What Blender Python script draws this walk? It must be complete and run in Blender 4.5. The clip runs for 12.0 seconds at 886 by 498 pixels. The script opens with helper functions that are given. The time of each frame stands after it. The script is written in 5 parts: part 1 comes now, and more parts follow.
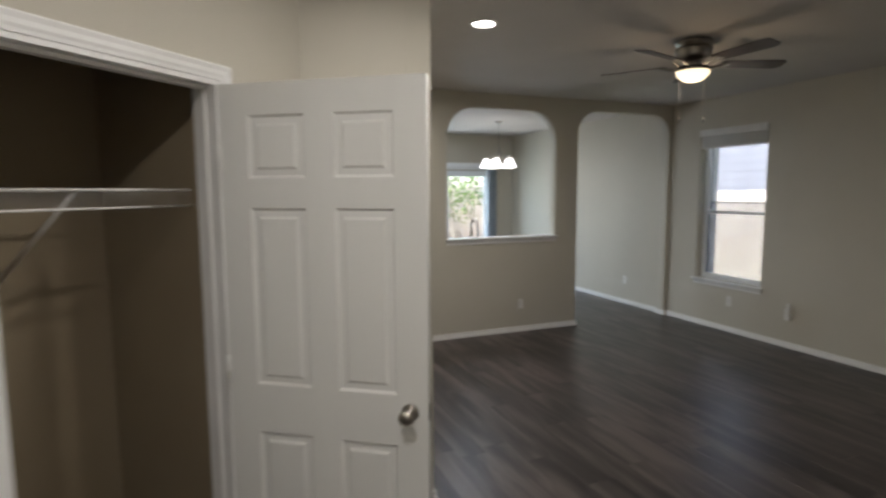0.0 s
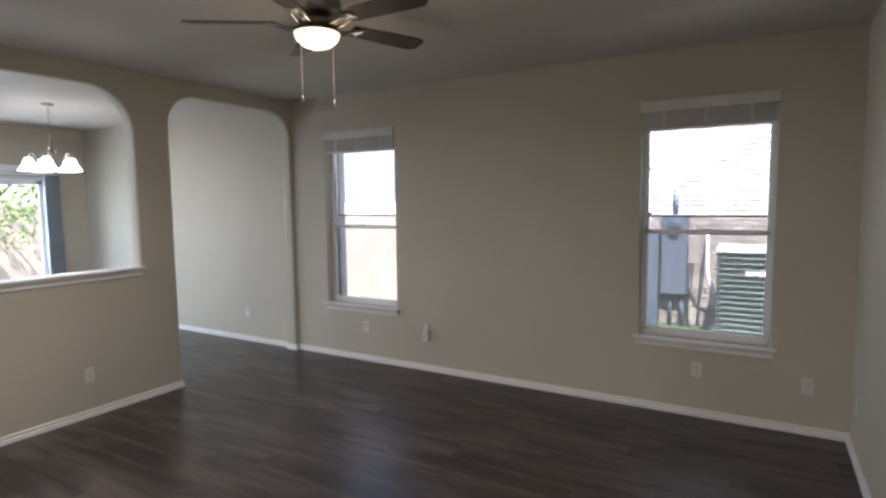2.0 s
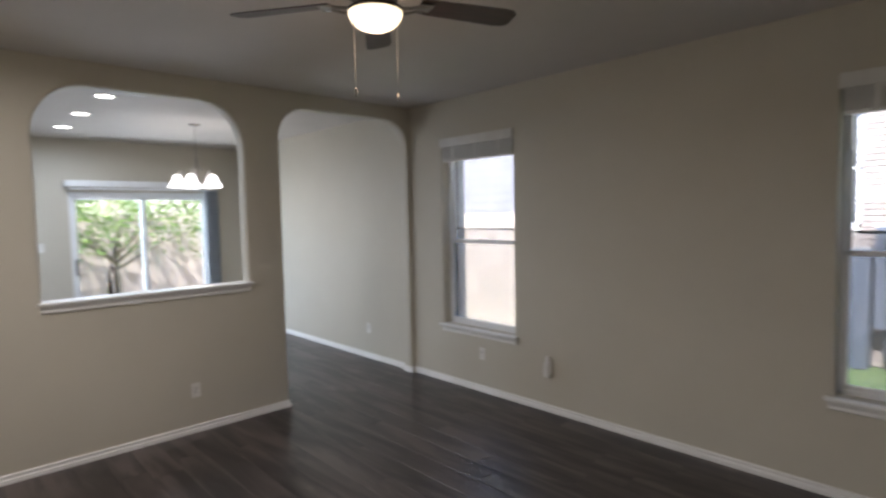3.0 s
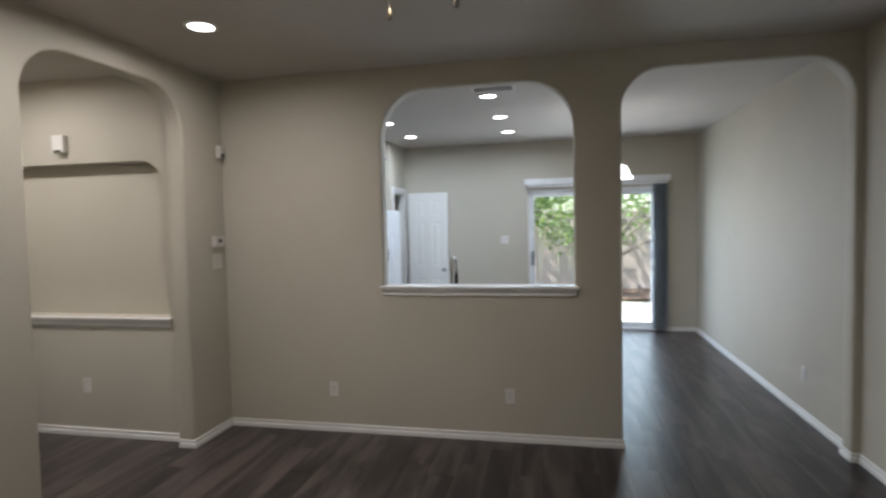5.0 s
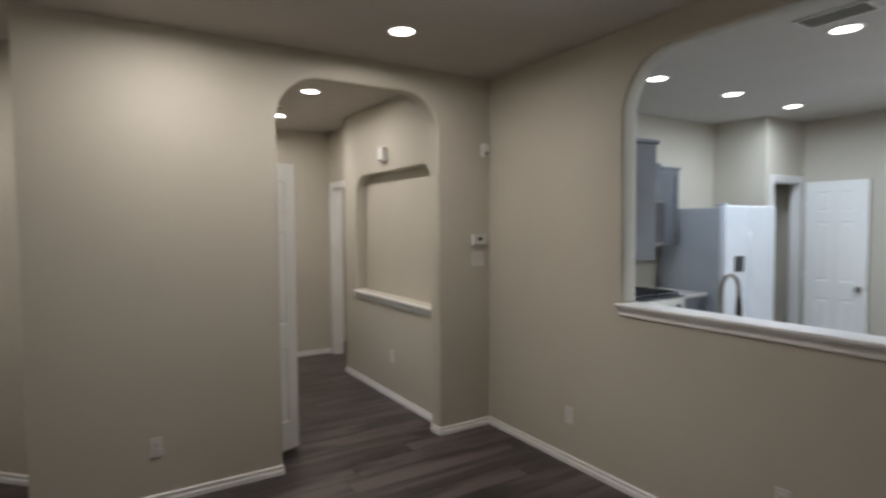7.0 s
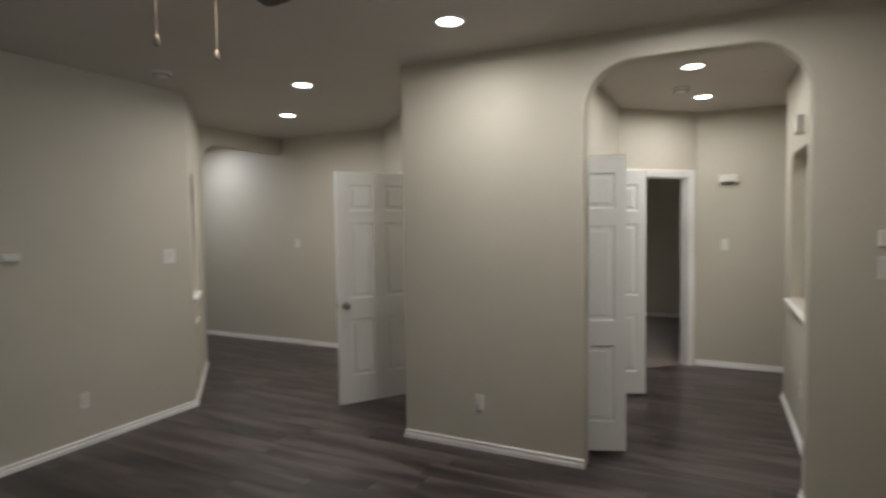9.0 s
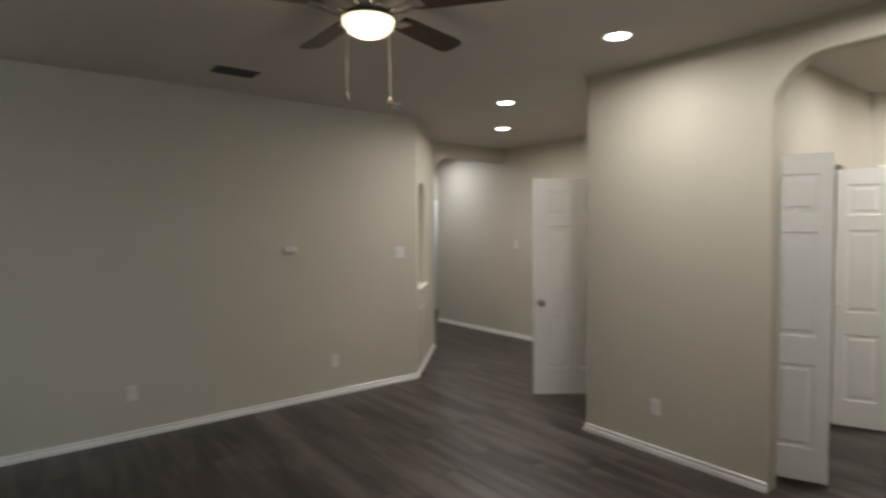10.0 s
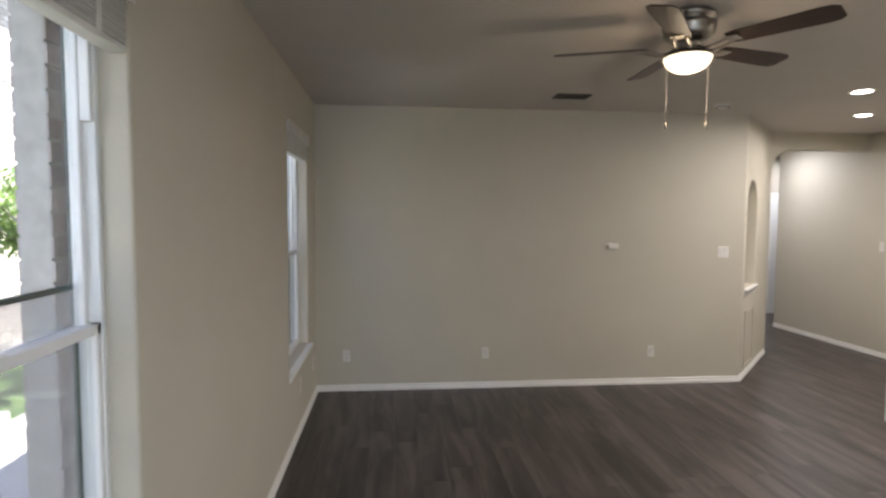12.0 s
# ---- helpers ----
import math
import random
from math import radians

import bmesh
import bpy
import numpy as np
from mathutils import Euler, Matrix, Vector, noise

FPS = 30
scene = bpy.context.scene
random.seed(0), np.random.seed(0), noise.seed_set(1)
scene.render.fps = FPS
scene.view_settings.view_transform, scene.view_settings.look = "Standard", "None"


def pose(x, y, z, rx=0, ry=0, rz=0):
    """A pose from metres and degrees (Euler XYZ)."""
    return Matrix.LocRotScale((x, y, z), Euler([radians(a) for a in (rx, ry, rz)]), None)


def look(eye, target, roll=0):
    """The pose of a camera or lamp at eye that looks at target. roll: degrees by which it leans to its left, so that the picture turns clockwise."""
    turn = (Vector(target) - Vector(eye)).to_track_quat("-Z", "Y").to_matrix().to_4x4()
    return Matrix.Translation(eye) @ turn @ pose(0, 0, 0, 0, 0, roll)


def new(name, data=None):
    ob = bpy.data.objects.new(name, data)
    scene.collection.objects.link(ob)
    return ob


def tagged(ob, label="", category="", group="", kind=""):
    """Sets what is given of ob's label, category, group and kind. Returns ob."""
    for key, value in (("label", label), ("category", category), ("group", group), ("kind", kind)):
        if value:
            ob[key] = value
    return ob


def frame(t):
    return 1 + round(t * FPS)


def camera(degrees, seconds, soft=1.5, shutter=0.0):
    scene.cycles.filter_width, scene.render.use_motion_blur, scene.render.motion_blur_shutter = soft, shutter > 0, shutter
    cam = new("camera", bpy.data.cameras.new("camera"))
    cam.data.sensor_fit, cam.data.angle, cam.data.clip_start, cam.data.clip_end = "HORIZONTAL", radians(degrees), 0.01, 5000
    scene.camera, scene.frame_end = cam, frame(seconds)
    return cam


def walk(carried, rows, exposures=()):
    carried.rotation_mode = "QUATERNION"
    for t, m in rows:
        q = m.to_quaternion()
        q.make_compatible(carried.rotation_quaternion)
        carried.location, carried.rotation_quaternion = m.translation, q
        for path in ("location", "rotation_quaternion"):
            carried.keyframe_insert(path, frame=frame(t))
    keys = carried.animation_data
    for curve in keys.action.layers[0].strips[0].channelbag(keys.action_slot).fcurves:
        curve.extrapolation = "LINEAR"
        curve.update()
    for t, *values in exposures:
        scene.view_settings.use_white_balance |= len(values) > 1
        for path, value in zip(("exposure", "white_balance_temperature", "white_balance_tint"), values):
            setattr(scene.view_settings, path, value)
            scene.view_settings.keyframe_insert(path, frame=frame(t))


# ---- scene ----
cam = camera(77.6, 12.0, soft=2.6, shutter=0.5)
PATH = [
    (0, (0.979, 0.82, 1.651), (1.721, 2.666, 1.441), -0.3),
    (0.5, (1.171, 1.18, 1.634), (2.227, 2.866, 1.431), -0.4),
    (1, (1.391, 1.463, 1.616), (2.838, 2.831, 1.428), -0.6),
    (1.5, (1.668, 1.722, 1.607), (3.361, 2.773, 1.436), -0.6),
    (2, (1.991, 1.925, 1.634), (3.711, 2.931, 1.461), -0.7),
    (2.5, (2.331, 2.042, 1.636), (3.964, 3.188, 1.492), -0.8),
    (3, (2.76, 2.022, 1.65), (4.121, 3.481, 1.521), -1.2),
    (3.5, (3.135, 2.138, 1.577), (4.126, 3.873, 1.479), -0.7),
    (3.7, (3.27, 2.145, 1.572), (4.088, 3.968, 1.482), -0.4),
    (5.3, (4.804, 2.607, 1.593), (4.171, 4.502, 1.499), -1.1),
    (5.5, (4.935, 2.689, 1.606), (4.172, 4.535, 1.514), -0.8),
    (6, (5.194, 2.976, 1.618), (4.081, 4.635, 1.523), -0.6),
    (6.5, (5.36, 3.396, 1.629), (3.932, 4.793, 1.531), -0.5),
    (7, (5.475, 3.795, 1.602), (3.777, 4.848, 1.509), -0.4),
    (7.2, (5.481, 3.903, 1.607), (3.687, 4.781, 1.508), -0.3),
    (8.8, (5.499, 5.369, 1.586), (3.63, 4.664, 1.492), -0.9),
    (9, (5.46, 5.483, 1.588), (3.669, 4.598, 1.491), -0.8),
    (9.5, (5.453, 5.791, 1.585), (3.892, 4.544, 1.495), -0.6),
    (10, (5.466, 6.102, 1.589), (4.235, 4.527, 1.51), -0.3),
    (10.5, (5.374, 6.305, 1.603), (4.55, 4.486, 1.507), 0.3),
    (11, (5.446, 6.472, 1.649), (4.976, 4.531, 1.547), 0.1),
    (11.5, (5.578, 6.639, 1.689), (5.381, 4.652, 1.575), 0.2),
    (12, (5.695, 6.686, 1.702), (5.512, 4.698, 1.577), 0.3),
]
walk(cam, [(t, look(eye, target, roll)) for t, eye, target, roll in PATH],
     exposures=[
         (0.0, 2.00, 6200, 13),
         (0.5, 1.92, 6350, 14),
         (1.5, 2.34, 6050, 18),
         (2.5, 2.43, 6200, 18),
         (3.5, 2.08, 6150, 18),
         (5.5, 1.93, 6150, 15),
         (6.5, 1.91, 6250, 16),
         (9.0, 2.06, 6100, 12),
         (9.5, 2.15, 6150, 12),
         (10.5, 2.36, 6350, 12),
         (11.5, 2.78, 6450, 14),
         (12.0, 2.87, 6300, 16)])

# ---------------------------------------------------------------- world, sun, large lights
world = bpy.data.worlds.new("sky")
scene.world = world
world.use_nodes = True
wn = world.node_tree.nodes
wl = world.node_tree.links
for n in list(wn):
    wn.remove(n)
sky = wn.new("ShaderNodeTexSky")
sky.sky_type = 'NISHITA'
sky.sun_disc = False
sky.sun_elevation = radians(58)
sky.sun_rotation = radians(250)
bg = wn.new("ShaderNodeBackground")
bg.inputs["Strength"].default_value = 0.15
wout = wn.new("ShaderNodeOutputWorld")
wl.new(sky.outputs[0], bg.inputs[0])
wl.new(bg.outputs[0], wout.inputs[0])

sun_data = bpy.data.lights.new("sun", 'SUN')
sun_data.energy = 5.0
sun_data.angle = radians(0.53)
sun_data.color = (1.0, 0.95, 0.87)
sun = new("sun", sun_data)
sun.matrix_world = look((-22, -7, 36.5), (0, 0, 0))

DAY = (0.86, 0.93, 1.0)
WARM = (1.0, 0.945, 0.85)
CAN_W = 3.0


def area_light(name, eye, target, sx, sy, watts, colour, spread=180):
    d = bpy.data.lights.new(name, 'AREA')
    d.shape = 'RECTANGLE'
    d.size, d.size_y = sx, sy
    d.energy = watts
    d.color = colour
    d.spread = radians(spread)
    ob = new(name, d)
    ob.matrix_world = look(eye, target)
    return ob


# sky light that enters by the sliding door
area_light("door_skylight", (4.98, 10.84, 1.05), (4.98, 0, 0.8), 1.75, 1.9, 10, (0.74, 0.89, 1.0))


def disc_light(name, x, y, z, size, watts, colour, spread=174):
    d = bpy.data.lights.new(name, 'AREA')
    d.shape = 'DISK'
    d.size = size
    d.energy = watts
    d.color = colour
    d.spread = radians(spread)
    ob = new(name, d)
    ob.location = (x, y, z)
    return ob


# ---------------------------------------------------------------- materials
def material(name, colour=(0.8, 0.8, 0.8), rough=0.5, metal=0.0):
    m = bpy.data.materials.new(name)
    m.use_nodes = True
    nt = m.node_tree
    b = nt.nodes["Principled BSDF"]
    b.inputs["Base Color"].default_value = (*colour, 1)
    b.inputs["Roughness"].default_value = rough
    b.inputs["Metallic"].default_value = metal
    return m, nt, b


def noise_node(nt, scale, detail=4, rough=0.55, vec=None):
    n = nt.nodes.new("ShaderNodeTexNoise")
    n.inputs["Scale"].default_value = scale
    n.inputs["Detail"].default_value = detail
    n.inputs["Roughness"].default_value = rough
    if vec is not None:
        nt.links.new(vec, n.inputs["Vector"])
    return n


def coords(nt, scale=(1, 1, 1), kind="Object"):
    tc = nt.nodes.new("ShaderNodeTexCoord")
    mp = nt.nodes.new("ShaderNodeMapping")
    mp.inputs["Scale"].default_value = scale
    nt.links.new(tc.outputs[kind], mp.inputs["Vector"])
    return mp.outputs[0]


def ramp(nt, fac, stops):
    r = nt.nodes.new("ShaderNodeValToRGB")
    while len(r.color_ramp.elements) < len(stops):
        r.color_ramp.elements.new(0.5)
    for e, (p, c) in zip(r.color_ramp.elements, stops):
        e.position = p
        e.color = (*c, 1)
    nt.links.new(fac, r.inputs[0])
    return r.outputs[0]


def bump(nt, b, height, strength=0.2, distance=0.01):
    n = nt.nodes.new("ShaderNodeBump")
    n.inputs["Strength"].default_value = strength
    n.inputs["Distance"].default_value = distance
    nt.links.new(height, n.inputs["Height"])
    nt.links.new(n.outputs[0], b.inputs["Normal"])
    return n


def mixed(name, a, c, scale, rough=0.5, metal=0.0, fine=0, fine_strength=0.15, dist=0.003, lo=0.35, hi=0.65, stretch=(1, 1, 1), rough_var=0.0):
    """Two tones blended by large noise, with a fine grain as relief."""
    m, nt, b = material(name, a, rough, metal)
    v = coords(nt, stretch)
    n = noise_node(nt, scale, 5, 0.6, v)
    nt.links.new(ramp(nt, n.outputs["Fac"], [(lo, a), (hi, c)]), b.inputs["Base Color"])
    if rough_var:
        mr = nt.nodes.new("ShaderNodeMapRange")
        mr.inputs["To Min"].default_value = max(0.02, rough - rough_var)
        mr.inputs["To Max"].default_value = min(1.0, rough + rough_var)
        nt.links.new(n.outputs["Fac"], mr.inputs["Value"])
        nt.links.new(mr.outputs[0], b.inputs["Roughness"])
    if fine:
        f = noise_node(nt, fine, 3, 0.6, v)
        bump(nt, b, f.outputs["Fac"], fine_strength, dist)
    return m


def world_coords(nt):
    g = nt.nodes.new("ShaderNodeNewGeometry")
    return g.outputs["Position"]


def paint(name, a, c, rough, fine=170, strength=0.22):
    """Rolled drywall paint with an orange-peel texture and slight unevenness."""
    m, nt, b = material(name, a, rough)
    p = world_coords(nt)
    n = noise_node(nt, 1.3, 5, 0.6, p)
    nt.links.new(ramp(nt, n.outputs["Fac"], [(0.3, a), (0.7, c)]), b.inputs["Base Color"])
    f = noise_node(nt, fine, 2, 0.5, p)
    r = ramp(nt, f.outputs["Fac"], [(0.42, (0, 0, 0)), (0.62, (1, 1, 1))])
    bump(nt, b, r, strength, 0.0015)
    return m


M_WALL = paint("greige_wall_paint", (0.492, 0.458, 0.380), (0.527, 0.492, 0.411), 0.62)
# darker and browner than the greige: the closet's shade is put into this colour
M_CLOSET = paint("shaded_tan_closet_paint", (0.23, 0.18, 0.115), (0.27, 0.215, 0.14), 0.7)
M_CEIL = paint("ceiling_paint", (0.50, 0.465, 0.42), (0.54, 0.503, 0.458), 0.8, 90, 0.4)
M_TRIM = mixed("white_trim_paint", (0.74, 0.73, 0.70), (0.80, 0.79, 0.77), 3, 0.38, fine=60, fine_strength=0.05)
M_DOOR = mixed("white_door_paint", (0.77, 0.765, 0.735), (0.82, 0.815, 0.785), 2, 0.42, fine=120, fine_strength=0.12, dist=0.001, stretch=(1, 1, 0.12))
M_VINYL = mixed("white_vinyl", (0.72, 0.73, 0.73), (0.79, 0.80, 0.80), 4, 0.35, fine=50, fine_strength=0.04)
M_PLASTIC = mixed("white_plastic", (0.64, 0.62, 0.58), (0.70, 0.68, 0.64), 8, 0.4, fine=200, fine_strength=0.03)
M_DARKGAP = mixed("dark_recess", (0.02, 0.02, 0.02), (0.035, 0.034, 0.03), 10, 0.7)
M_NICKEL = mixed("brushed_nickel", (0.27, 0.25, 0.225), (0.36, 0.335, 0.30), 6, 0.28, 1.0, fine=160, fine_strength=0.06, stretch=(1, 1, 6))
M_BRONZE = mixed("dark_bronze_metal", (0.05, 0.042, 0.036), (0.08, 0.068, 0.058), 8, 0.3, 1.0, fine=120, fine_strength=0.05)
M_BLACK = mixed("black_iron", (0.015, 0.015, 0.016), (0.03, 0.03, 0.03), 20, 0.45, fine=150, fine_strength=0.1)
M_CARPET = mixed("beige_carpet", (0.22, 0.18, 0.14), (0.31, 0.26, 0.20), 40, 0.95, fine=320, fine_strength=0.9, dist=0.01)
M_FENCE = mixed("cedar_fence_wood", (0.49, 0.42, 0.365), (0.62, 0.545, 0.48), 3, 0.85, fine=40, fine_strength=0.4, dist=0.004, stretch=(4, 4, 0.5))
M_GRASS = mixed("lawn", (0.055, 0.105, 0.026), (0.10, 0.155, 0.045), 4, 0.9, fine=60, fine_strength=0.8, dist=0.03)
M_CONC = mixed("pale_concrete", (0.46, 0.44, 0.41), (0.56, 0.54, 0.50), 2.5, 0.85, fine=90, fine_strength=0.3, dist=0.003)
M_BARK = mixed("tree_bark", (0.17, 0.145, 0.12), (0.30, 0.265, 0.22), 9, 0.9, fine=30, fine_strength=0.8, dist=0.02, stretch=(1, 1, 0.25))
M_CAB = mixed("grey_cabinet_paint", (0.085, 0.09, 0.098), (0.115, 0.12, 0.128), 3, 0.42, fine=80, fine_strength=0.05)
M_COUNTER = mixed("speckled_stone_counter", (0.32, 0.30, 0.27), (0.55, 0.52, 0.48), 60, 0.25, fine=30, fine_strength=0.03)
M_FRIDGE = mixed("white_fridge_enamel", (0.72, 0.75, 0.78), (0.77, 0.80, 0.83), 3, 0.3, fine=200, fine_strength=0.06, dist=0.0008)
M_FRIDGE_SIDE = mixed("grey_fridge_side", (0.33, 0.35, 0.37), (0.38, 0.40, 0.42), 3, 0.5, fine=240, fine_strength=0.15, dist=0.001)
M_BLADE = mixed("dark_walnut_blade", (0.018, 0.010, 0.007), (0.045, 0.024, 0.015), 7, 0.42, fine=60, fine_strength=0.1, stretch=(0.6, 8, 8))
M_BLIND = mixed("white_blind_slat", (0.60, 0.59, 0.56), (0.68, 0.67, 0.64), 6, 0.5, fine=60, fine_strength=0.05)
M_VBLIND = mixed("grey_vertical_blind_vinyl", (0.42, 0.46, 0.50), (0.50, 0.54, 0.58), 3, 0.55, fine=60, fine_strength=0.1)
M_ACGREY = mixed("dark_grey_enamel", (0.036, 0.056, 0.050), (0.052, 0.075, 0.066), 3, 0.5, fine=80, fine_strength=0.08)
M_MULCH = mixed("leaf_litter_soil", (0.10, 0.065, 0.045), (0.24, 0.17, 0.12), 12, 0.95, fine=40, fine_strength=0.9, dist=0.03)


def floor_material():
    """Grey-brown vinyl planks: tone by plank, long grain streaks, soft satin gloss."""
    m, nt, b = material("grey_brown_plank", (0.08, 0.07, 0.065), 0.33)
    p = world_coords(nt)
    info = nt.nodes.new("ShaderNodeObjectInfo")
    isl = nt.nodes.new("ShaderNodeNewGeometry")
    add = nt.nodes.new("ShaderNodeMath")
    add.operation = 'ADD'
    nt.links.new(info.outputs["Random"], add.inputs[0])
    nt.links.new(isl.outputs["Random Per Island"], add.inputs[1])
    fr = nt.nodes.new("ShaderNodeMath")
    fr.operation = 'FRACT'
    nt.links.new(add.outputs[0], fr.inputs[0])
    off = nt.nodes.new("ShaderNodeCombineXYZ")
    mul = nt.nodes.new("ShaderNodeMath")
    mul.operation = 'MULTIPLY'
    mul.inputs[1].default_value = 37.0
    nt.links.new(fr.outputs[0], mul.inputs[0])
    nt.links.new(mul.outputs[0], off.inputs[0])
    nt.links.new(mul.outputs[0], off.inputs[1])
    va = nt.nodes.new("ShaderNodeVectorMath")
    va.operation = 'ADD'
    nt.links.new(p, va.inputs[0])
    nt.links.new(off.outputs[0], va.inputs[1])
    mp = nt.nodes.new("ShaderNodeMapping")
    mp.inputs["Scale"].default_value = (3.8, 0.5, 1)
    nt.links.new(va.outputs[0], mp.inputs["Vector"])
    g1 = noise_node(nt, 1.9, 3, 0.55, mp.outputs[0])
    g1.inputs["Distortion"].default_value = 0.7
    mp2 = nt.nodes.new("ShaderNodeMapping")
    mp2.inputs["Scale"].default_value = (42, 2.0, 1)
    nt.links.new(va.outputs[0], mp2.inputs["Vector"])
    g2 = noise_node(nt, 2.0, 4, 0.6, mp2.outputs[0])
    c1 = ramp(nt, g1.outputs["Fac"], [(0.36, (0.019, 0.0152, 0.0142)), (0.50, (0.051, 0.0402, 0.0372)), (0.64, (0.100, 0.080, 0.074))])
    mx = nt.nodes.new("ShaderNodeMix")
    mx.data_type = 'RGBA'
    mx.blend_type = 'MULTIPLY'
    mx.inputs[0].default_value = 0.22
    nt.links.new(c1, mx.inputs[6])
    nt.links.new(ramp(nt, g2.outputs["Fac"], [(0.3, (0.62, 0.60, 0.58)), (0.6, (1, 1, 1))]), mx.inputs[7])
    tone = nt.nodes.new("ShaderNodeMapRange")
    tone.inputs["To Min"].default_value = 0.90
    tone.inputs["To Max"].default_value = 1.08
    nt.links.new(fr.outputs[0], tone.inputs["Value"])
    hsv = nt.nodes.new("ShaderNodeHueSaturation")
    nt.links.new(tone.outputs[0], hsv.inputs["Value"])
    nt.links.new(mx.outputs[2], hsv.inputs["Color"])
    nt.links.new(hsv.outputs[0], b.inputs["Base Color"])
    rr = nt.nodes.new("ShaderNodeMapRange")
    rr.inputs["To Min"].default_value = 0.25
    rr.inputs["To Max"].default_value = 0.42
    nt.links.new(g2.outputs["Fac"], rr.inputs["Value"])
    nt.links.new(rr.outputs[0], b.inputs["Roughness"])
    bump(nt, b, g2.outputs["Fac"], 0.12, 0.002)
    return m


def brick_material(name, dark, light):
    m, nt, b = material(name, dark, 0.85)
    p = world_coords(nt)
    isl = nt.nodes.new("ShaderNodeNewGeometry")
    tone = ramp(nt, isl.outputs["Random Per Island"], [(0.0, dark), (0.5, tuple((x + y) / 2 for x, y in zip(dark, light))), (1.0, light)])
    n = noise_node(nt, 30, 4, 0.6, p)
    mx = nt.nodes.new("ShaderNodeMix")
    mx.data_type = 'RGBA'
    mx.blend_type = 'MULTIPLY'
    mx.inputs[0].default_value = 0.6
    nt.links.new(tone, mx.inputs[6])
    nt.links.new(ramp(nt, n.outputs["Fac"], [(0.3, (0.6, 0.6, 0.6)), (0.65, (1, 1, 1))]), mx.inputs[7])
    nt.links.new(mx.outputs[2], b.inputs["Base Color"])
    bump(nt, b, n.outputs["Fac"], 0.5, 0.004)
    return m


def leaf_material():
    m, nt, b = material("green_leaves", (0.07, 0.13, 0.03), 0.55)
    isl = nt.nodes.new("ShaderNodeNewGeometry")
    nt.links.new(ramp(nt, isl.outputs["Random Per Island"], [(0.0, (0.06, 0.11, 0.03)), (0.6, (0.11, 0.18, 0.05)), (1.0, (0.17, 0.25, 0.08))]), b.inputs["Base Color"])
    tr = nt.nodes.new("ShaderNodeBsdfTranslucent")
    tr.inputs[0].default_value = (0.24, 0.36, 0.09, 1)
    mx = nt.nodes.new("ShaderNodeMixShader")
    mx.inputs[0].default_value = 0.35
    nt.links.new(b.outputs[0], mx.inputs[1])
    nt.links.new(tr.outputs[0], mx.inputs[2])
    nt.links.new(mx.outputs[0], nt.nodes["Material Output"].inputs[0])
    return m


def glass_material():
    m, nt, b = material("clear_pane_glass", (1, 1, 1), 0.02)
    t = nt.nodes.new("ShaderNodeBsdfTransparent")
    t.inputs[0].default_value = (0.93, 0.95, 0.95, 1)
    g = nt.nodes.new("ShaderNodeBsdfGlossy")
    g.inputs["Roughness"].default_value = 0.02
    lw = nt.nodes.new("ShaderNodeLayerWeight")
    lw.inputs[0].default_value = 0.5
    pw = nt.nodes.new("ShaderNodeMath")
    pw.operation = 'POWER'
    pw.inputs[1].default_value = 4.0
    nt.links.new(lw.outputs["Facing"], pw.inputs[0])
    ad = nt.nodes.new("ShaderNodeMath")
    ad.operation = 'MULTIPLY_ADD'
    ad.inputs[1].default_value = 0.7
    ad.inputs[2].default_value = 0.03
    nt.links.new(pw.outputs[0], ad.inputs[0])
    mx = nt.nodes.new("ShaderNodeMixShader")
    nt.links.new(ad.outputs[0], mx.inputs[0])
    nt.links.new(t.outputs[0], mx.inputs[1])
    nt.links.new(g.outputs[0], mx.inputs[2])
    nt.links.new(mx.outputs[0], nt.nodes["Material Output"].inputs[0])
    return m


def screen_material():
    """Insect mesh: mostly open, its sunlit haze put into the threads' pale colour."""
    m, nt, b = material("insect_screen", (0.55, 0.55, 0.58), 0.7)
    t = nt.nodes.new("ShaderNodeBsdfTransparent")
    mx = nt.nodes.new("ShaderNodeMixShader")
    mx.inputs[0].default_value = 0.64
    nt.links.new(b.outputs[0], mx.inputs[1])
    nt.links.new(t.outputs[0], mx.inputs[2])
    nt.links.new(mx.outputs[0], nt.nodes["Material Output"].inputs[0])
    return m


def glow_material(name, colour, strength):
    m, nt, b = material(name, (0.8, 0.8, 0.78), 0.4)
    b.inputs["Emission Color"].default_value = (*colour, 1)
    b.inputs["Emission Strength"].default_value = strength
    return m


M_FLOOR = floor_material()
M_BRICK = brick_material("pale_brick", (0.26, 0.22, 0.20), (0.50, 0.44, 0.40))
M_BRICK2 = brick_material("pale_pink_brick", (0.44, 0.38, 0.36), (0.60, 0.53, 0.51))
M_MORTAR = mixed("mortar", (0.42, 0.40, 0.37), (0.54, 0.52, 0.48), 20, 0.9, fine=80, fine_strength=0.4)
M_LEAF = leaf_material()
M_GLASS = glass_material()
M_SCREEN = screen_material()
M_LENS = glow_material("lit_can_lens", (1.0, 0.96, 0.90), 3.0)
M_BOWL = glow_material("lit_frosted_bowl", (1.0, 0.80, 0.48), 0.42)
M_SHADE = glow_material("lit_frosted_bell_glass", (1.0, 0.97, 0.92), 0.85)


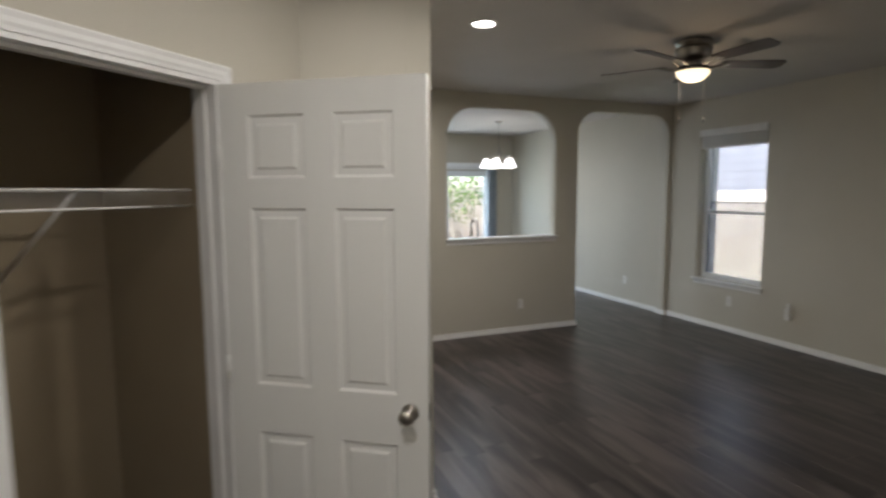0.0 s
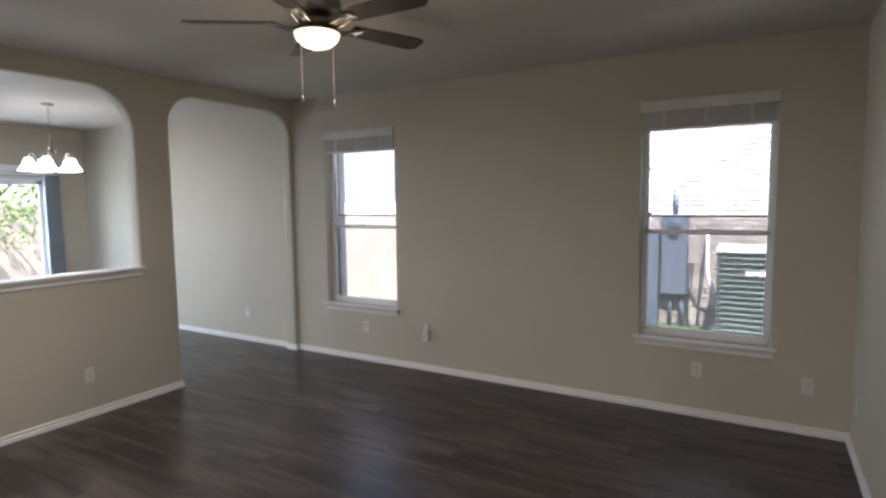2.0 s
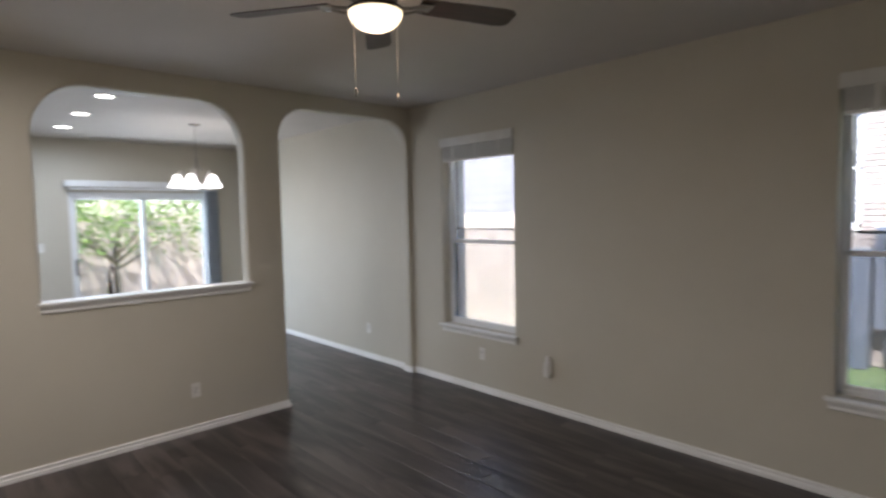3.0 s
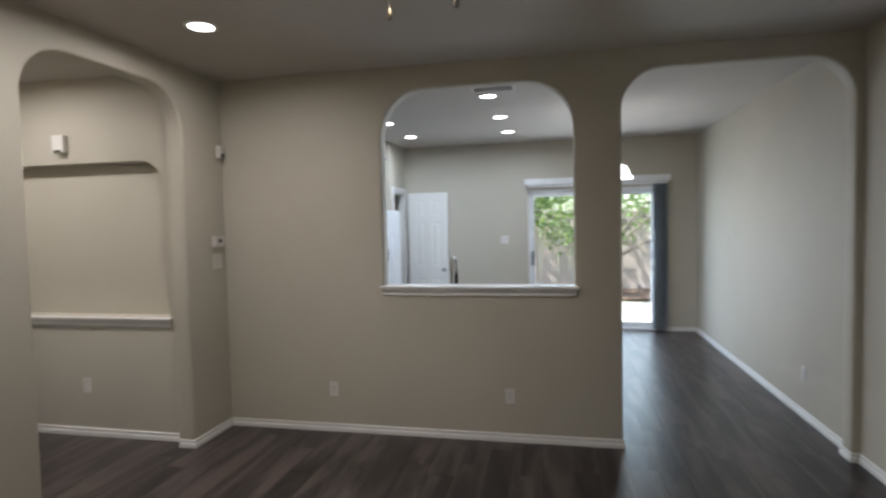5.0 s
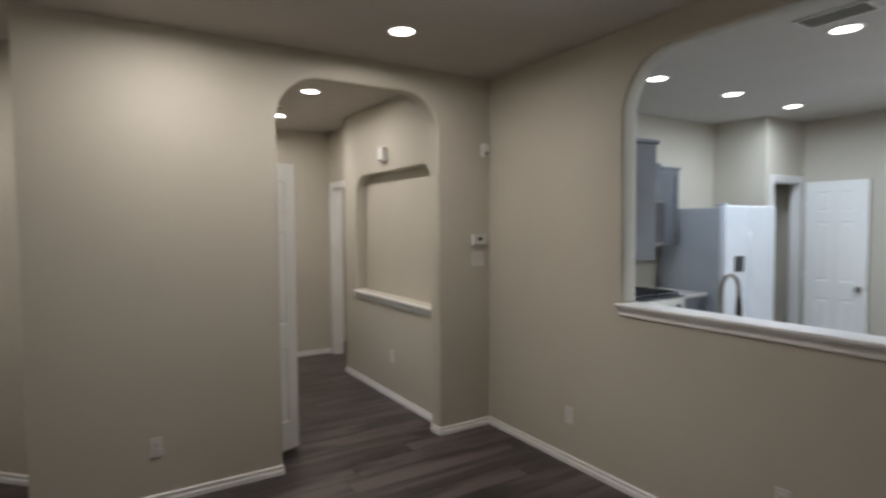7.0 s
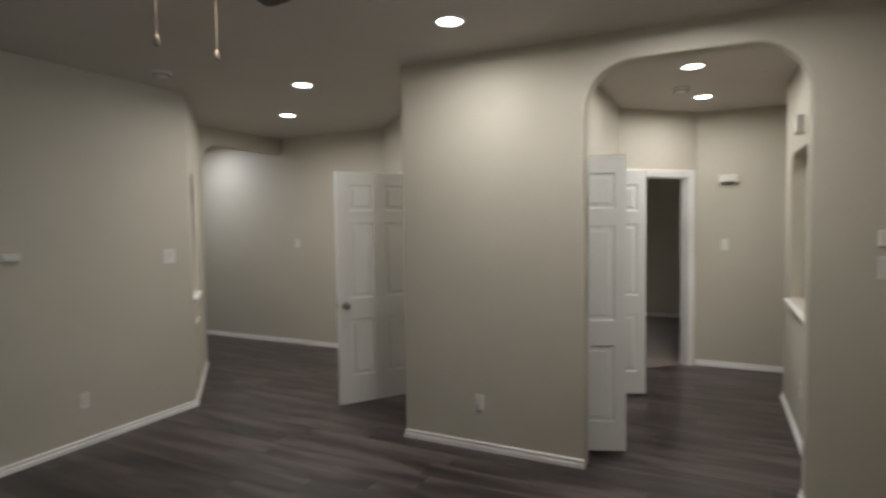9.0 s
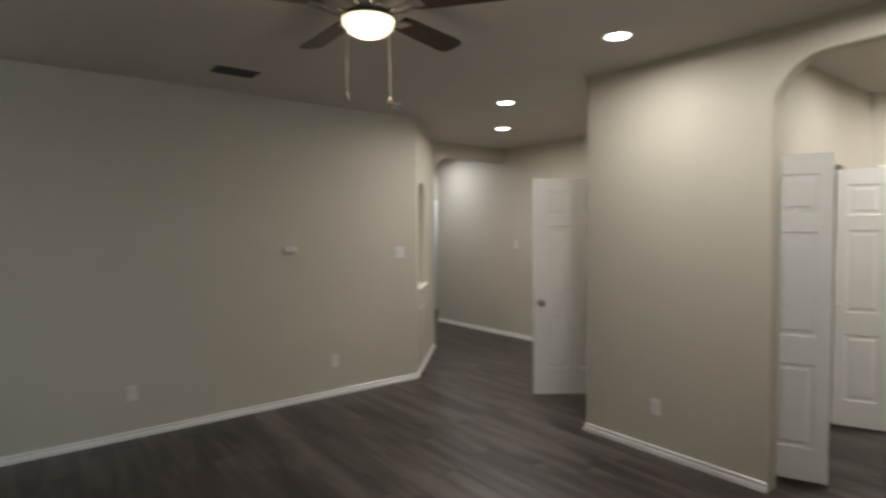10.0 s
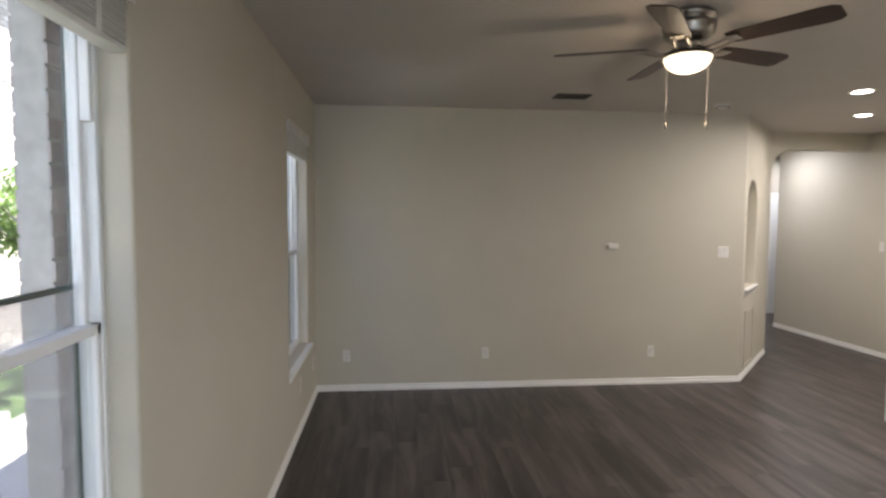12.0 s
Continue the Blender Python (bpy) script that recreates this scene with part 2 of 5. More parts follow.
# ---------------------------------------------------------------- mesh helpers
def finish(name, bm, mat, smooth=False, parent=None, m=None):
    bmesh.ops.recalc_face_normals(bm, faces=bm.faces)
    me = bpy.data.meshes.new(name)
    bm.to_mesh(me)
    bm.free()
    for x in (mat if isinstance(mat, (list, tuple)) else [mat]):
        me.materials.append(x)
    if smooth:
        for p in me.polygons:
            p.use_smooth = True
    ob = new(name, me)
    if parent is not None:
        ob.parent = parent
    if m is not None:
        ob.matrix_basis = m
    return ob


def auto_smooth(ob, angle=35):
    me = ob.data
    bm = bmesh.new()
    bm.from_mesh(me)
    for f in bm.faces:
        f.smooth = True
    for e in bm.edges:
        if len(e.link_faces) == 2 and e.calc_face_angle(0) > radians(angle):
            e.smooth = False
    bm.to_mesh(me)
    bm.free()
    return ob


def add_box(bm, x0, y0, z0, x1, y1, z1, bevel=0.0, seg=1, mi=0, m=None):
    r = bmesh.ops.create_cube(bm, size=1.0)
    vs = r["verts"]
    mat = Matrix.Translation(((x0 + x1) / 2, (y0 + y1) / 2, (z0 + z1) / 2)) @ Matrix.Diagonal((abs(x1 - x0), abs(y1 - y0), abs(z1 - z0), 1))
    if m is not None:
        mat = m @ mat
    bmesh.ops.transform(bm, matrix=mat, verts=vs)
    fs = {f for v in vs for f in v.link_faces}
    for f in fs:
        f.material_index = mi
    if bevel:
        es = list({e for v in vs for e in v.link_edges})
        out = bmesh.ops.bevel(bm, geom=es, offset=bevel, segments=seg, profile=0.5, affect='EDGES', clamp_overlap=True)
        for f in out["faces"]:
            f.material_index = mi


def box(name, a, c, mat, bevel=0.004, parent=None, seg=2, m=None):
    bm = bmesh.new()
    add_box(bm, *a, *c, bevel, seg)
    return finish(name, bm, mat, parent=parent, m=m)


def add_lathe(bm, prof, n=24, mi=0, m=None, cap=False):
    """A turned shape: prof is (radius, z) from one end to the other."""
    rings = []
    for r, z in prof:
        rings.append([bm.verts.new((r * math.cos(2 * math.pi * k / n), r * math.sin(2 * math.pi * k / n), z)) for k in range(n)])
    for a, c in zip(rings, rings[1:]):
        for k in range(n):
            f = bm.faces.new((a[k], a[(k + 1) % n], c[(k + 1) % n], c[k]))
            f.material_index = mi
            f.smooth = True
    if cap:
        for ring in (rings[0], rings[-1]):
            f = bm.faces.new(ring)
            f.material_index = mi
    if m is not None:
        bmesh.ops.transform(bm, matrix=m, verts=[v for ring in rings for v in ring])


def add_tube(bm, pts, r, n=8, mi=0):
    """A round rod along points; r may be one radius or one for each point."""
    rs = r if isinstance(r, (list, tuple)) else [r] * len(pts)
    pts = [Vector(p) for p in pts]
    rings = []
    for i, p in enumerate(pts):
        d = (pts[min(i + 1, len(pts) - 1)] - pts[max(i - 1, 0)]).normalized()
        q = d.to_track_quat('Z', 'Y')
        rings.append([bm.verts.new(p + q @ Vector((rs[i] * math.cos(2 * math.pi * k / n), rs[i] * math.sin(2 * math.pi * k / n), 0))) for k in range(n)])
    for a, c in zip(rings, rings[1:]):
        for k in range(n):
            f = bm.faces.new((a[k], a[(k + 1) % n], c[(k + 1) % n], c[k]))
            f.smooth = True
            f.material_index = mi
    for ring in (rings[0], rings[-1]):
        f = bm.faces.new(ring)
        f.material_index = mi


def thing(name, m, label, category, group=""):
    e = new(name)
    e.empty_display_size = 0.1
    e.matrix_basis = m
    return tagged(e, label, category, group)


def arch_loop(u0, u1, z0, z1, r, n=9):
    """Outline of an opening with rounded top corners, from lower left round to lower right."""
    pts = [(u0, z0)]
    if r:
        for k in range(n + 1):
            a = math.pi - math.pi / 2 * k / n
            pts.append((u0 + r + r * math.cos(a), z1 - r + r * math.sin(a)))
        for k in range(n + 1):
            a = math.pi / 2 - math.pi / 2 * k / n
            pts.append((u1 - r + r * math.cos(a), z1 - r + r * math.sin(a)))
    else:
        pts += [(u0, z1), (u1, z1)]
    pts.append((u1, z0))
    return pts


def wall(name, a, c, thick, label, openings=(), z0=-0.06, z1=2.80, soft=0.016, mat=None):
    """A wall whose seen face runs from a to c in plan; its body lies to the left of that way. Openings: (u0, u1, z0, z1, radius)."""
    a, c = Vector((a[0], a[1], 0)), Vector((c[0], c[1], 0))
    d = (c - a)
    length = d.length
    d.normalize()
    nrm = Vector((-d.y, d.x, 0))
    bm = bmesh.new()

    def loop(pts):
        vs = [bm.verts.new(a + d * u + Vector((0, 0, z))) for u, z in pts]
        return [bm.edges.new((vs[k], vs[(k + 1) % len(vs)])) for k in range(len(vs))]

    outer = [(0, z0)]
    holes = []
    for u0, u1, w0, w1, r in sorted(openings):
        pts = arch_loop(u0, u1, w0 if w0 > 0.02 else z0, w1, r)
        if w0 > 0.02:
            holes.append(pts)
        else:
            outer += pts
    outer += [(length, z0), (length, z1), (0, z1)]
    edges = loop(outer)
    for h in holes:
        edges += loop(h)
    bmesh.ops.triangle_fill(bm, edges=edges, use_beauty=True, use_dissolve=False)
    r = bmesh.ops.extrude_face_region(bm, geom=list(bm.faces))
    bmesh.ops.translate(bm, vec=nrm * thick, verts=[g for g in r["geom"] if isinstance(g, bmesh.types.BMVert)])
    bmesh.ops.dissolve_limit(bm, angle_limit=radians(1), verts=list(bm.verts), edges=list(bm.edges))
    if soft:
        sel = []
        for e in bm.edges:
            if len(e.link_faces) == 2 and e.calc_face_angle(0) > radians(50):
                us = [(v.co - a).dot(d) for v in e.verts]
                zs = [v.co.z for v in e.verts]
                if all(0.001 < u < length - 0.001 for u in us) and max(zs) < z1 - 0.01 and not (max(zs) < z0 + 0.01):
                    sel.append(e)
        bmesh.ops.bevel(bm, geom=sel, offset=soft, segments=3, profile=0.5, affect='EDGES', clamp_overlap=True)
    ob = auto_smooth(finish(name, bm, mat or M_WALL), 30)
    return tagged(ob, label, "wall", kind="structure")


BASE = [(0, 0), (0.018, 0), (0.018, 0.023), (0.013, 0.030), (0.006, 0.032), (0.006, 0.041), (0.012, 0.043), (0.012, 0.052), (0.006, 0.057), (0.0, 0.058)]


def sweep(bm, pts, prof, mi=0, m=None):
    """A moulding: prof (out, up) carried along plan points, out to the right of the way, with mitred corners."""
    P = [Vector((p[0], p[1], 0)) for p in pts]
    rings = []
    for i, p in enumerate(P):
        d0 = (P[i] - P[i - 1]).normalized() if i else (P[1] - P[0]).normalized()
        d1 = (P[i + 1] - P[i]).normalized() if i < len(P) - 1 else d0
        n0, n1 = Vector((d0.y, -d0.x, 0)), Vector((d1.y, -d1.x, 0))
        nn = (n0 + n1).normalized()
        k = 1.0 / max(0.3, nn.dot(n0))
        z = pts[i][2] if len(pts[i]) > 2 else 0.0
        rings.append([bm.verts.new(p + nn * (o * k) + Vector((0, 0, u + z))) for o, u in prof])
    for a, c in zip(rings, rings[1:]):
        for k in range(len(prof)):
            f = bm.faces.new((a[k], a[(k + 1) % len(prof)], c[(k + 1) % len(prof)], c[k]))
            f.material_index = mi
    for ring in (rings[0], rings[-1]):
        bm.faces.new(ring).material_index = mi


def baseboard(pts):
    bm = bmesh.new()
    sweep(bm, pts, BASE)
    return tagged(finish("baseboard", bm, M_TRIM), "white painted baseboard with a stepped top edge", "baseboard", kind="structure")


# ---------------------------------------------------------------- large structure
XE, YN, YS, XW, H = 6.42, 6.40, 1.395, 1.97, 2.72
WIN = ((5.055, 5.945), (1.865, 2.757))
WZ0, WZ1 = 0.576, 2.352
GREIGE = "greige painted drywall with a fine orange-peel texture"

tagged(box("floor", (-4.4, -2.7, -0.20), (6.62, 10.78, -0.012), M_MORTAR, 0), "concrete floor slab under grey-brown vinyl planks", "floor", kind="structure")
FLOOR = bpy.data.objects["floor"]
tagged(box("ceiling", (-4.4, -2.7, H), (6.74, 10.95, H + 0.06), M_CEIL, 0), "plain painted drywall ceiling with light texture", "ceiling", kind="structure")

east = [(10.80 - WIN[0][1], 10.80 - WIN[0][0], WZ0, WZ1, 0), (10.80 - WIN[1][1], 10.80 - WIN[1][0], WZ0, WZ1, 0)]
wall("wall_east", (XE, 10.80), (XE, 1.25), 0.16, GREIGE + ", with two windows", east, soft=0.012)
wall("wall_north", (1.60, YN), (XE + 0.01, YN), 0.13, GREIGE + ", with an arched pass-through and an archway",
     [(3.275 - 1.60, 4.66 - 1.60, 1.107, 2.555, 0.33), (4.975 - 1.60, 6.37 - 1.60, 0, 2.585, 0.27)], soft=0.018)
wall("wall_south", (XE + 0.1, YS), (2.14, YS), 0.15, GREIGE)
wall("wall_west", (XW, 3.437), (XW, YN + 0.02), 0.13, GREIGE + ", with a rounded archway",
     [(4.75 - 3.437, 5.932 - 3.437, 0, 2.545, 0.28)], soft=0.018)

# entry passage
wall("wall_entry_diagonal", (2.14, YS), (1.09, 0.30), 0.12, GREIGE + ", with an arched display niche", [(0.14, 0.72, 0.94, 2.08, 0.27)], soft=0.014)
wall("wall_closet_side", (1.34, 3.44), (1.95, 3.44), 0.12, GREIGE)
wall("wall_closet_front", (-0.25, 1.85), (1.34, 3.44), 0.11, GREIGE + ", with a closet doorway", [(0.955, 1.75, 0, 2.06, 0)], soft=0)
wall("wall_entry_west", (-0.20, -1.28), (-0.20, 1.92), 0.12, GREIGE)
wall("wall_entry_arch", (1.20, 0.30), (-0.75, 0.30), 0.12, GREIGE + ", with a rounded archway", [(0.13, 1.80, 0, 2.515, 0.25)], soft=0.014)
wall("wall_entry_far", (1.4, -2.35), (-4.3, -2.35), 0.12, GREIGE)
wall("wall_entry_east", (1.16, 0.22), (1.16, -2.4), 0.12, GREIGE)

# closet behind the diagonal wall
cu = Vector((math.sqrt(0.5), math.sqrt(0.5), 0))
cn = Vector((-math.sqrt(0.5), math.sqrt(0.5), 0))
c0 = Vector((-0.05, 2.05, 0))


def closet_pt(u, n):
    p = c0 + cu * u + cn * n
    return (p.x, p.y)


wall("wall_closet_right", closet_pt(1.60, 0.74), closet_pt(1.60, 0.08), -0.10, "closet drywall in a darker tan that holds its shade", mat=M_CLOSET)
wall("wall_closet_back", closet_pt(0.0, 0.72), closet_pt(1.7, 0.72), 0.10, "closet drywall in a darker tan that holds its shade", mat=M_CLOSET)
wall("wall_closet_left", closet_pt(0.10, 0.08), closet_pt(0.10, 0.74), 0.10, "closet drywall in a darker tan that holds its shade", mat=M_CLOSET)

# hall behind the west archway
wall("wall_hall_niche", (-0.12, 6.03), (1.86, 6.03), 0.17, GREIGE + ", with a wide arched display niche", [(0.30, 1.85, 0.93, 2.08, 0.20)], soft=0.014)
tagged(box("wall_niche_back", (0.1, 6.13, 0.85), (1.8, 6.19, 2.2), M_WALL, 0), "greige painted back of a display niche", "wall", kind="structure")
wall("wall_hall_closet", (1.86, 4.60), (-0.40, 4.60), 0.11, GREIGE + ", with a bifold closet opening", [(0.11, 1.60, 0, 2.06, 0)], soft=0)
wall("wall_hall_diagonal", (-0.40, 4.60), (-1.08, 5.30), 0.11, GREIGE + ", with a bedroom doorway", [(0.12, 0.88, 0, 2.045, 0)], soft=0)
wall("wall_hall_west", (-1.08, 5.28), (-1.08, 6.22), 0.11, GREIGE)
wall("wall_hall_end", (-1.10, 6.20), (-0.10, 6.20), 0.11, GREIGE + ", with a doorway", [(0.15, 0.90, 0, 2.045, 0)], soft=0)
wall("wall_hall_closet_back", (1.86, 3.95), (0.05, 3.95), 0.1, GREIGE)
wall("wall_hall_closet_end", (0.15, 3.9), (0.15, 4.55), 0.1, GREIGE)
# rooms beyond the hall doorways
# the hole in the west wall is unseen, added to brighten the bedroom
wall("wall_bedroom_west", (-4.1, 2.0), (-4.1, 6.4), 0.12, GREIGE + ", with an unseen opening added to let in daylight", [(0.55, 1.75, 0.7, 2.1, 0)])
wall("wall_bedroom_north", (-4.2, 5.55), (-1.15, 5.55), 0.1, GREIGE)
wall("wall_bedroom_south", (0.10, 2.35), (-4.2, 2.35), 0.1, GREIGE)
wall("wall_bathroom_west", (-1.7, 6.2), (-1.7, 8.4), 0.1, GREIGE)
wall("wall_bathroom_north", (-1.8, 8.3), (0.9, 8.3), 0.1, GREIGE)
wall("wall_bathroom_east", (0.8, 8.4), (0.8, 6.2), 0.1, GREIGE)
bm = bmesh.new()
lip = [(-4.1, 2.35), (-0.15, 2.35), (-0.15, 3.9), (-0.44, 4.555), (-1.12, 5.255), (-1.12, 5.5), (-4.1, 5.5)]
low = [bm.verts.new((x, y, -0.012)) for x, y in lip]
high = [bm.verts.new((x, y, 0.006)) for x, y in lip]
bm.faces.new(low[::-1])
bm.faces.new(high)
for k in range(len(lip)):
    bm.faces.new((low[k], low[(k + 1) % len(lip)], high[(k + 1) % len(lip)], high[k]))
tagged(finish("carpet", bm, M_CARPET), "beige cut-pile bedroom carpet", "carpet", kind="structure")
# outer shell: unseen walls added to keep stray light out
# hole lined up with the bedroom's added opening, so sky light gets in
wall("wall_outer_west", (-4.3, -2.6), (-4.3, 10.9), 0.12, GREIGE, [(5.1, 6.4, 0.68, 2.12, 0)])
wall("wall_outer_north", (-4.3, 10.70), (2.2, 10.70), 0.12, GREIGE)

# kitchen
wall("wall_kitchen_west", (1.67, 6.35), (1.67, 9.90), 0.1, GREIGE)
wall("wall_kitchen_alcove", (1.60, 9.85), (2.24, 9.85), 0.1, GREIGE)
wall("wall_pantry", (2.27, 9.847), (2.27, 10.66), 0.1, GREIGE + ", with a pantry doorway", [(0.15, 0.72, 0, 2.045, 0)], soft=0)
wall("wall_kitchen_north", (1.6, 10.63), (XE + 0.05, 10.63), 0.15, GREIGE + ", with a sliding glass door", [(4.12 - 1.6, 5.92 - 1.6, 0, 2.03, 0)], soft=0.012)
wall("wall_pantry_back", (1.55, 9.9), (1.55, 10.7), 0.1, GREIGE)

# baseboards, the room to the right of each run
baseboard([(XW, 4.75), (XW, 3.44), (1.34, 3.44), (1.02, 3.12)][::-1])
baseboard([(1.85, 4.745), (XW, 4.745)])
baseboard([(1.85, 5.937), (XW, 5.937), (XW, YN), (4.97, YN), (4.97, YN + 0.13)])
baseboard([(6.375, YN + 0.13), (6.375, YN), (XE, YN), (XE, YS), (2.14, YS), (1.09, 0.30)])
baseboard([(XE, 10.63), (XE, YN + 0.13), (6.375, YN + 0.13)])
baseboard([(2.95, 10.63), (4.05, 10.63)])
baseboard([(5.99, 10.63), (XE, 10.63)])
baseboard([(-0.20, -1.28), (-0.20, 1.90), (0.38, 2.48)])
baseboard([(-0.12, 6.20), (-0.12, 6.03), (1.85, 6.03)])
baseboard([(-1.08, 5.30), (-1.08, 6.20), (-1.02, 6.20)])
baseboard([(1.85, 4.60), (1.80, 4.60)])
baseboard([(0.20, 4.60), (-0.40, 4.60)])
baseboard([(-4.1, 2.4), (-4.1, 5.55), (-1.3, 5.55)])


# ---------------------------------------------------------------- trim and doors
CASE = [(0, 0), (0.057, 0), (0.057, 0.012), (0.050, 0.017), (0.036, 0.013), (0.022, 0.013), (0.012, 0.010), (0.0, 0.009)]


def casing(a, c, u0, u1, top, both=False, jamb=0.11, label="white moulded door casing"):
    """Door trim round an opening of a wall that runs from a to c (seen side on the right), with its jamb lining."""
    a3, c3 = Vector((a[0], a[1], 0)), Vector((c[0], c[1], 0))
    d = (c3 - a3).normalized()
    out = Vector((d.y, -d.x, 0))
    bm = bmesh.new()

    def strip(p, q, side):
        vs = []
        for w, h in CASE:
            vs.append((w, h))
        rings = []
        for (u, z), (su, sz) in ((p, side[0]), (q, side[1])):
            rings.append([bm.verts.new(a3 + d * (u + su * (w + 0.004)) + Vector((0, 0, z + sz * (w + 0.004))) + out * h) for w, h in vs])
        for k in range(len(vs)):
            bm.faces.new((rings[0][k], rings[0][(k + 1) % len(vs)], rings[1][(k + 1) % len(vs)], rings[1][k]))
        for r in rings:
            bm.faces.new(r)

    strip((u0, 0), (u0, top), ((-1, 0), (-1, 1)))
    strip((u1, 0), (u1, top), ((1, 0), (1, 1)))
    strip((u0, top), (u1, top), ((-1, 1), (1, 1)))
    m = Matrix((( d.x, -d.y, 0, a3.x), (d.y, d.x, 0, a3.y), (0, 0, 1, 0), (0, 0, 0, 1)))
    for x0, x1, z0, z1 in ((u0 - 0.004, u0 + 0.014, 0, top), (u1 - 0.014, u1 + 0.004, 0, top), (u0, u1, top - 0.014, top + 0.004)):
        add_box(bm, x0, -0.004, z0, x1, jamb + 0.004, z1, m=m)
    for x0, x1, z0, z1 in ((u0 + 0.014, u0 + 0.026, 0, top - 0.014), (u1 - 0.026, u1 - 0.014, 0, top - 0.014), (u0 + 0.014, u1 - 0.014, top - 0.026, top - 0.014)):
        add_box(bm, x0, 0.045, z0, x1, 0.08, z1, m=m)
    return tagged(finish("trim", bm, M_TRIM), label, "door casing", kind="structure")


casing((-0.25, 1.85), (1.34, 3.44), 0.955, 1.75, 2.06)
casing((-0.40, 4.60), (-1.08, 5.30), 0.12, 0.88, 2.045)
casing((-1.10, 6.20), (-0.10, 6.20), 0.15, 0.90, 2.045)
casing((2.27, 9.85), (2.27, 10.66), 0.15, 0.72, 2.045, jamb=0.1)


def add_panelled(bm, w, h, t, cols, rows, m=None):
    """A moulded door leaf in x, with sunk and raised panels on both faces."""
    xs = sorted({0, w, *[v for c in cols for v in c]})
    zs = sorted({0, h, *[v for r in rows for v in r]})
    made = []
    for y, flip in ((0, False), (t, True)):
        grid = [[bm.verts.new((x, y, z)) for x in xs] for z in zs]
        made += [v for g in grid for v in g]
        panels = []
        for i in range(len(zs) - 1):
            for j in range(len(xs) - 1):
                q = [grid[i][j], grid[i][j + 1], grid[i + 1][j + 1], grid[i + 1][j]]
                f = bm.faces.new(q[::-1] if flip else q)
                if (xs[j], xs[j + 1]) in cols and (zs[i], zs[i + 1]) in rows:
                    panels.append(f)
        bm.normal_update()
        for th, dp in ((0.009, -0.010), (0.022, 0.0015), (0.009, 0.007)):
            r = bmesh.ops.inset_individual(bm, faces=panels, thickness=th, depth=dp, use_even_offset=True)
            bm.normal_update()
    ring = lambda y: [v for v in made if abs(v.co.y - y) < 1e-6]
    corner = {}
    for v in made:
        corner[(round(v.co.x, 4), round(v.co.y, 4), round(v.co.z, 4))] = v
    k = lambda x, y, z: corner[(round(x, 4), round(y, 4), round(z, 4))]
    for j in range(len(xs) - 1):
        for z in (0, h):
            bm.faces.new((k(xs[j], 0, z), k(xs[j + 1], 0, z), k(xs[j + 1], t, z), k(xs[j], t, z)))
    for i in range(len(zs) - 1):
        for x in (0, w):
            bm.faces.new((k(x, 0, zs[i]), k(x, 0, zs[i + 1]), k(x, t, zs[i + 1]), k(x, t, zs[i])))


ROWS = [(0.24, 0.738), (0.922, 1.578), (1.685, 1.908)]


def door_leaf(name, m, w, label, group="", knob_side=1, knob=True, lever=False):
    e = thing(name, m, label, "door", group)
    bm = bmesh.new()
    cols = [(0.115, w / 2 - 0.055), (w / 2 + 0.055, w - 0.115)]
    add_panelled(bm, w, 2.02, 0.035, cols, ROWS)
    finish("leaf", bm, M_DOOR, parent=e)
    if knob:
        bm = bmesh.new()
        x = w - 0.065
        for sgn, y in ((-1, 0.0), (1, 0.035)):
            mm = Matrix.Translation((x, y, 0.865)) @ Matrix.Rotation(radians(90 if sgn < 0 else -90), 4, 'X')
            add_lathe(bm, [(0.0, 0.001), (0.031, 0.001), (0.031, 0.004), (0.026, 0.010), (0.012, 0.013), (0.011, 0.032), (0.020, 0.038), (0.0265, 0.048), (0.027, 0.058), (0.022, 0.066), (0.010, 0.070), (0.0, 0.0705)], 20, m=mm)
        tagged(finish("knob", bm, M_NICKEL, smooth=True, parent=e), "brushed nickel door knob")
        box("latch_plate", (w - 0.001, 0.006, 0.835), (w + 0.0015, 0.029, 0.895), M_NICKEL, 0.0006, parent=e)
    for z in (0.22, 0.98, 1.76):
        bm = bmesh.new()
        add_lathe(bm, [(0.0, -0.045), (0.006, -0.045), (0.006, 0.045), (0.0, 0.045)], 10, m=Matrix.Translation((-0.003, -0.004, z)))
        add_box(bm, 0.0, -0.001, z - 0.045, 0.010, 0.0005, z + 0.045)
        finish("hinge", bm, M_DOOR, parent=e)
    return e


def plan_pose(p, q, z=0.0):
    """Local x from p to q in plan."""
    return pose(p[0], p[1], z, 0, 0, math.degrees(math.atan2(q[1] - p[1], q[0] - p[0])))


door_leaf("closet_door", plan_pose((0.985, 3.0), (1.637, 2.54), 0.014), 0.775, "white six-panel closet door standing open, with a nickel knob")
door_leaf("pantry_door", plan_pose((2.335, 10.555), (2.95, 10.575), 0.014), 0.60, "white six-panel pantry door opened back against the kitchen wall")
door_leaf("far_entry_door", plan_pose((-0.96, -2.335), (-0.21, -2.335), 0.014), 0.75, "white six-panel door at the end of the entry, shut", knob=False)
casing((1.4, -2.35), (-4.3, -2.35), 1.59, 2.38, 2.045, jamb=0.004)


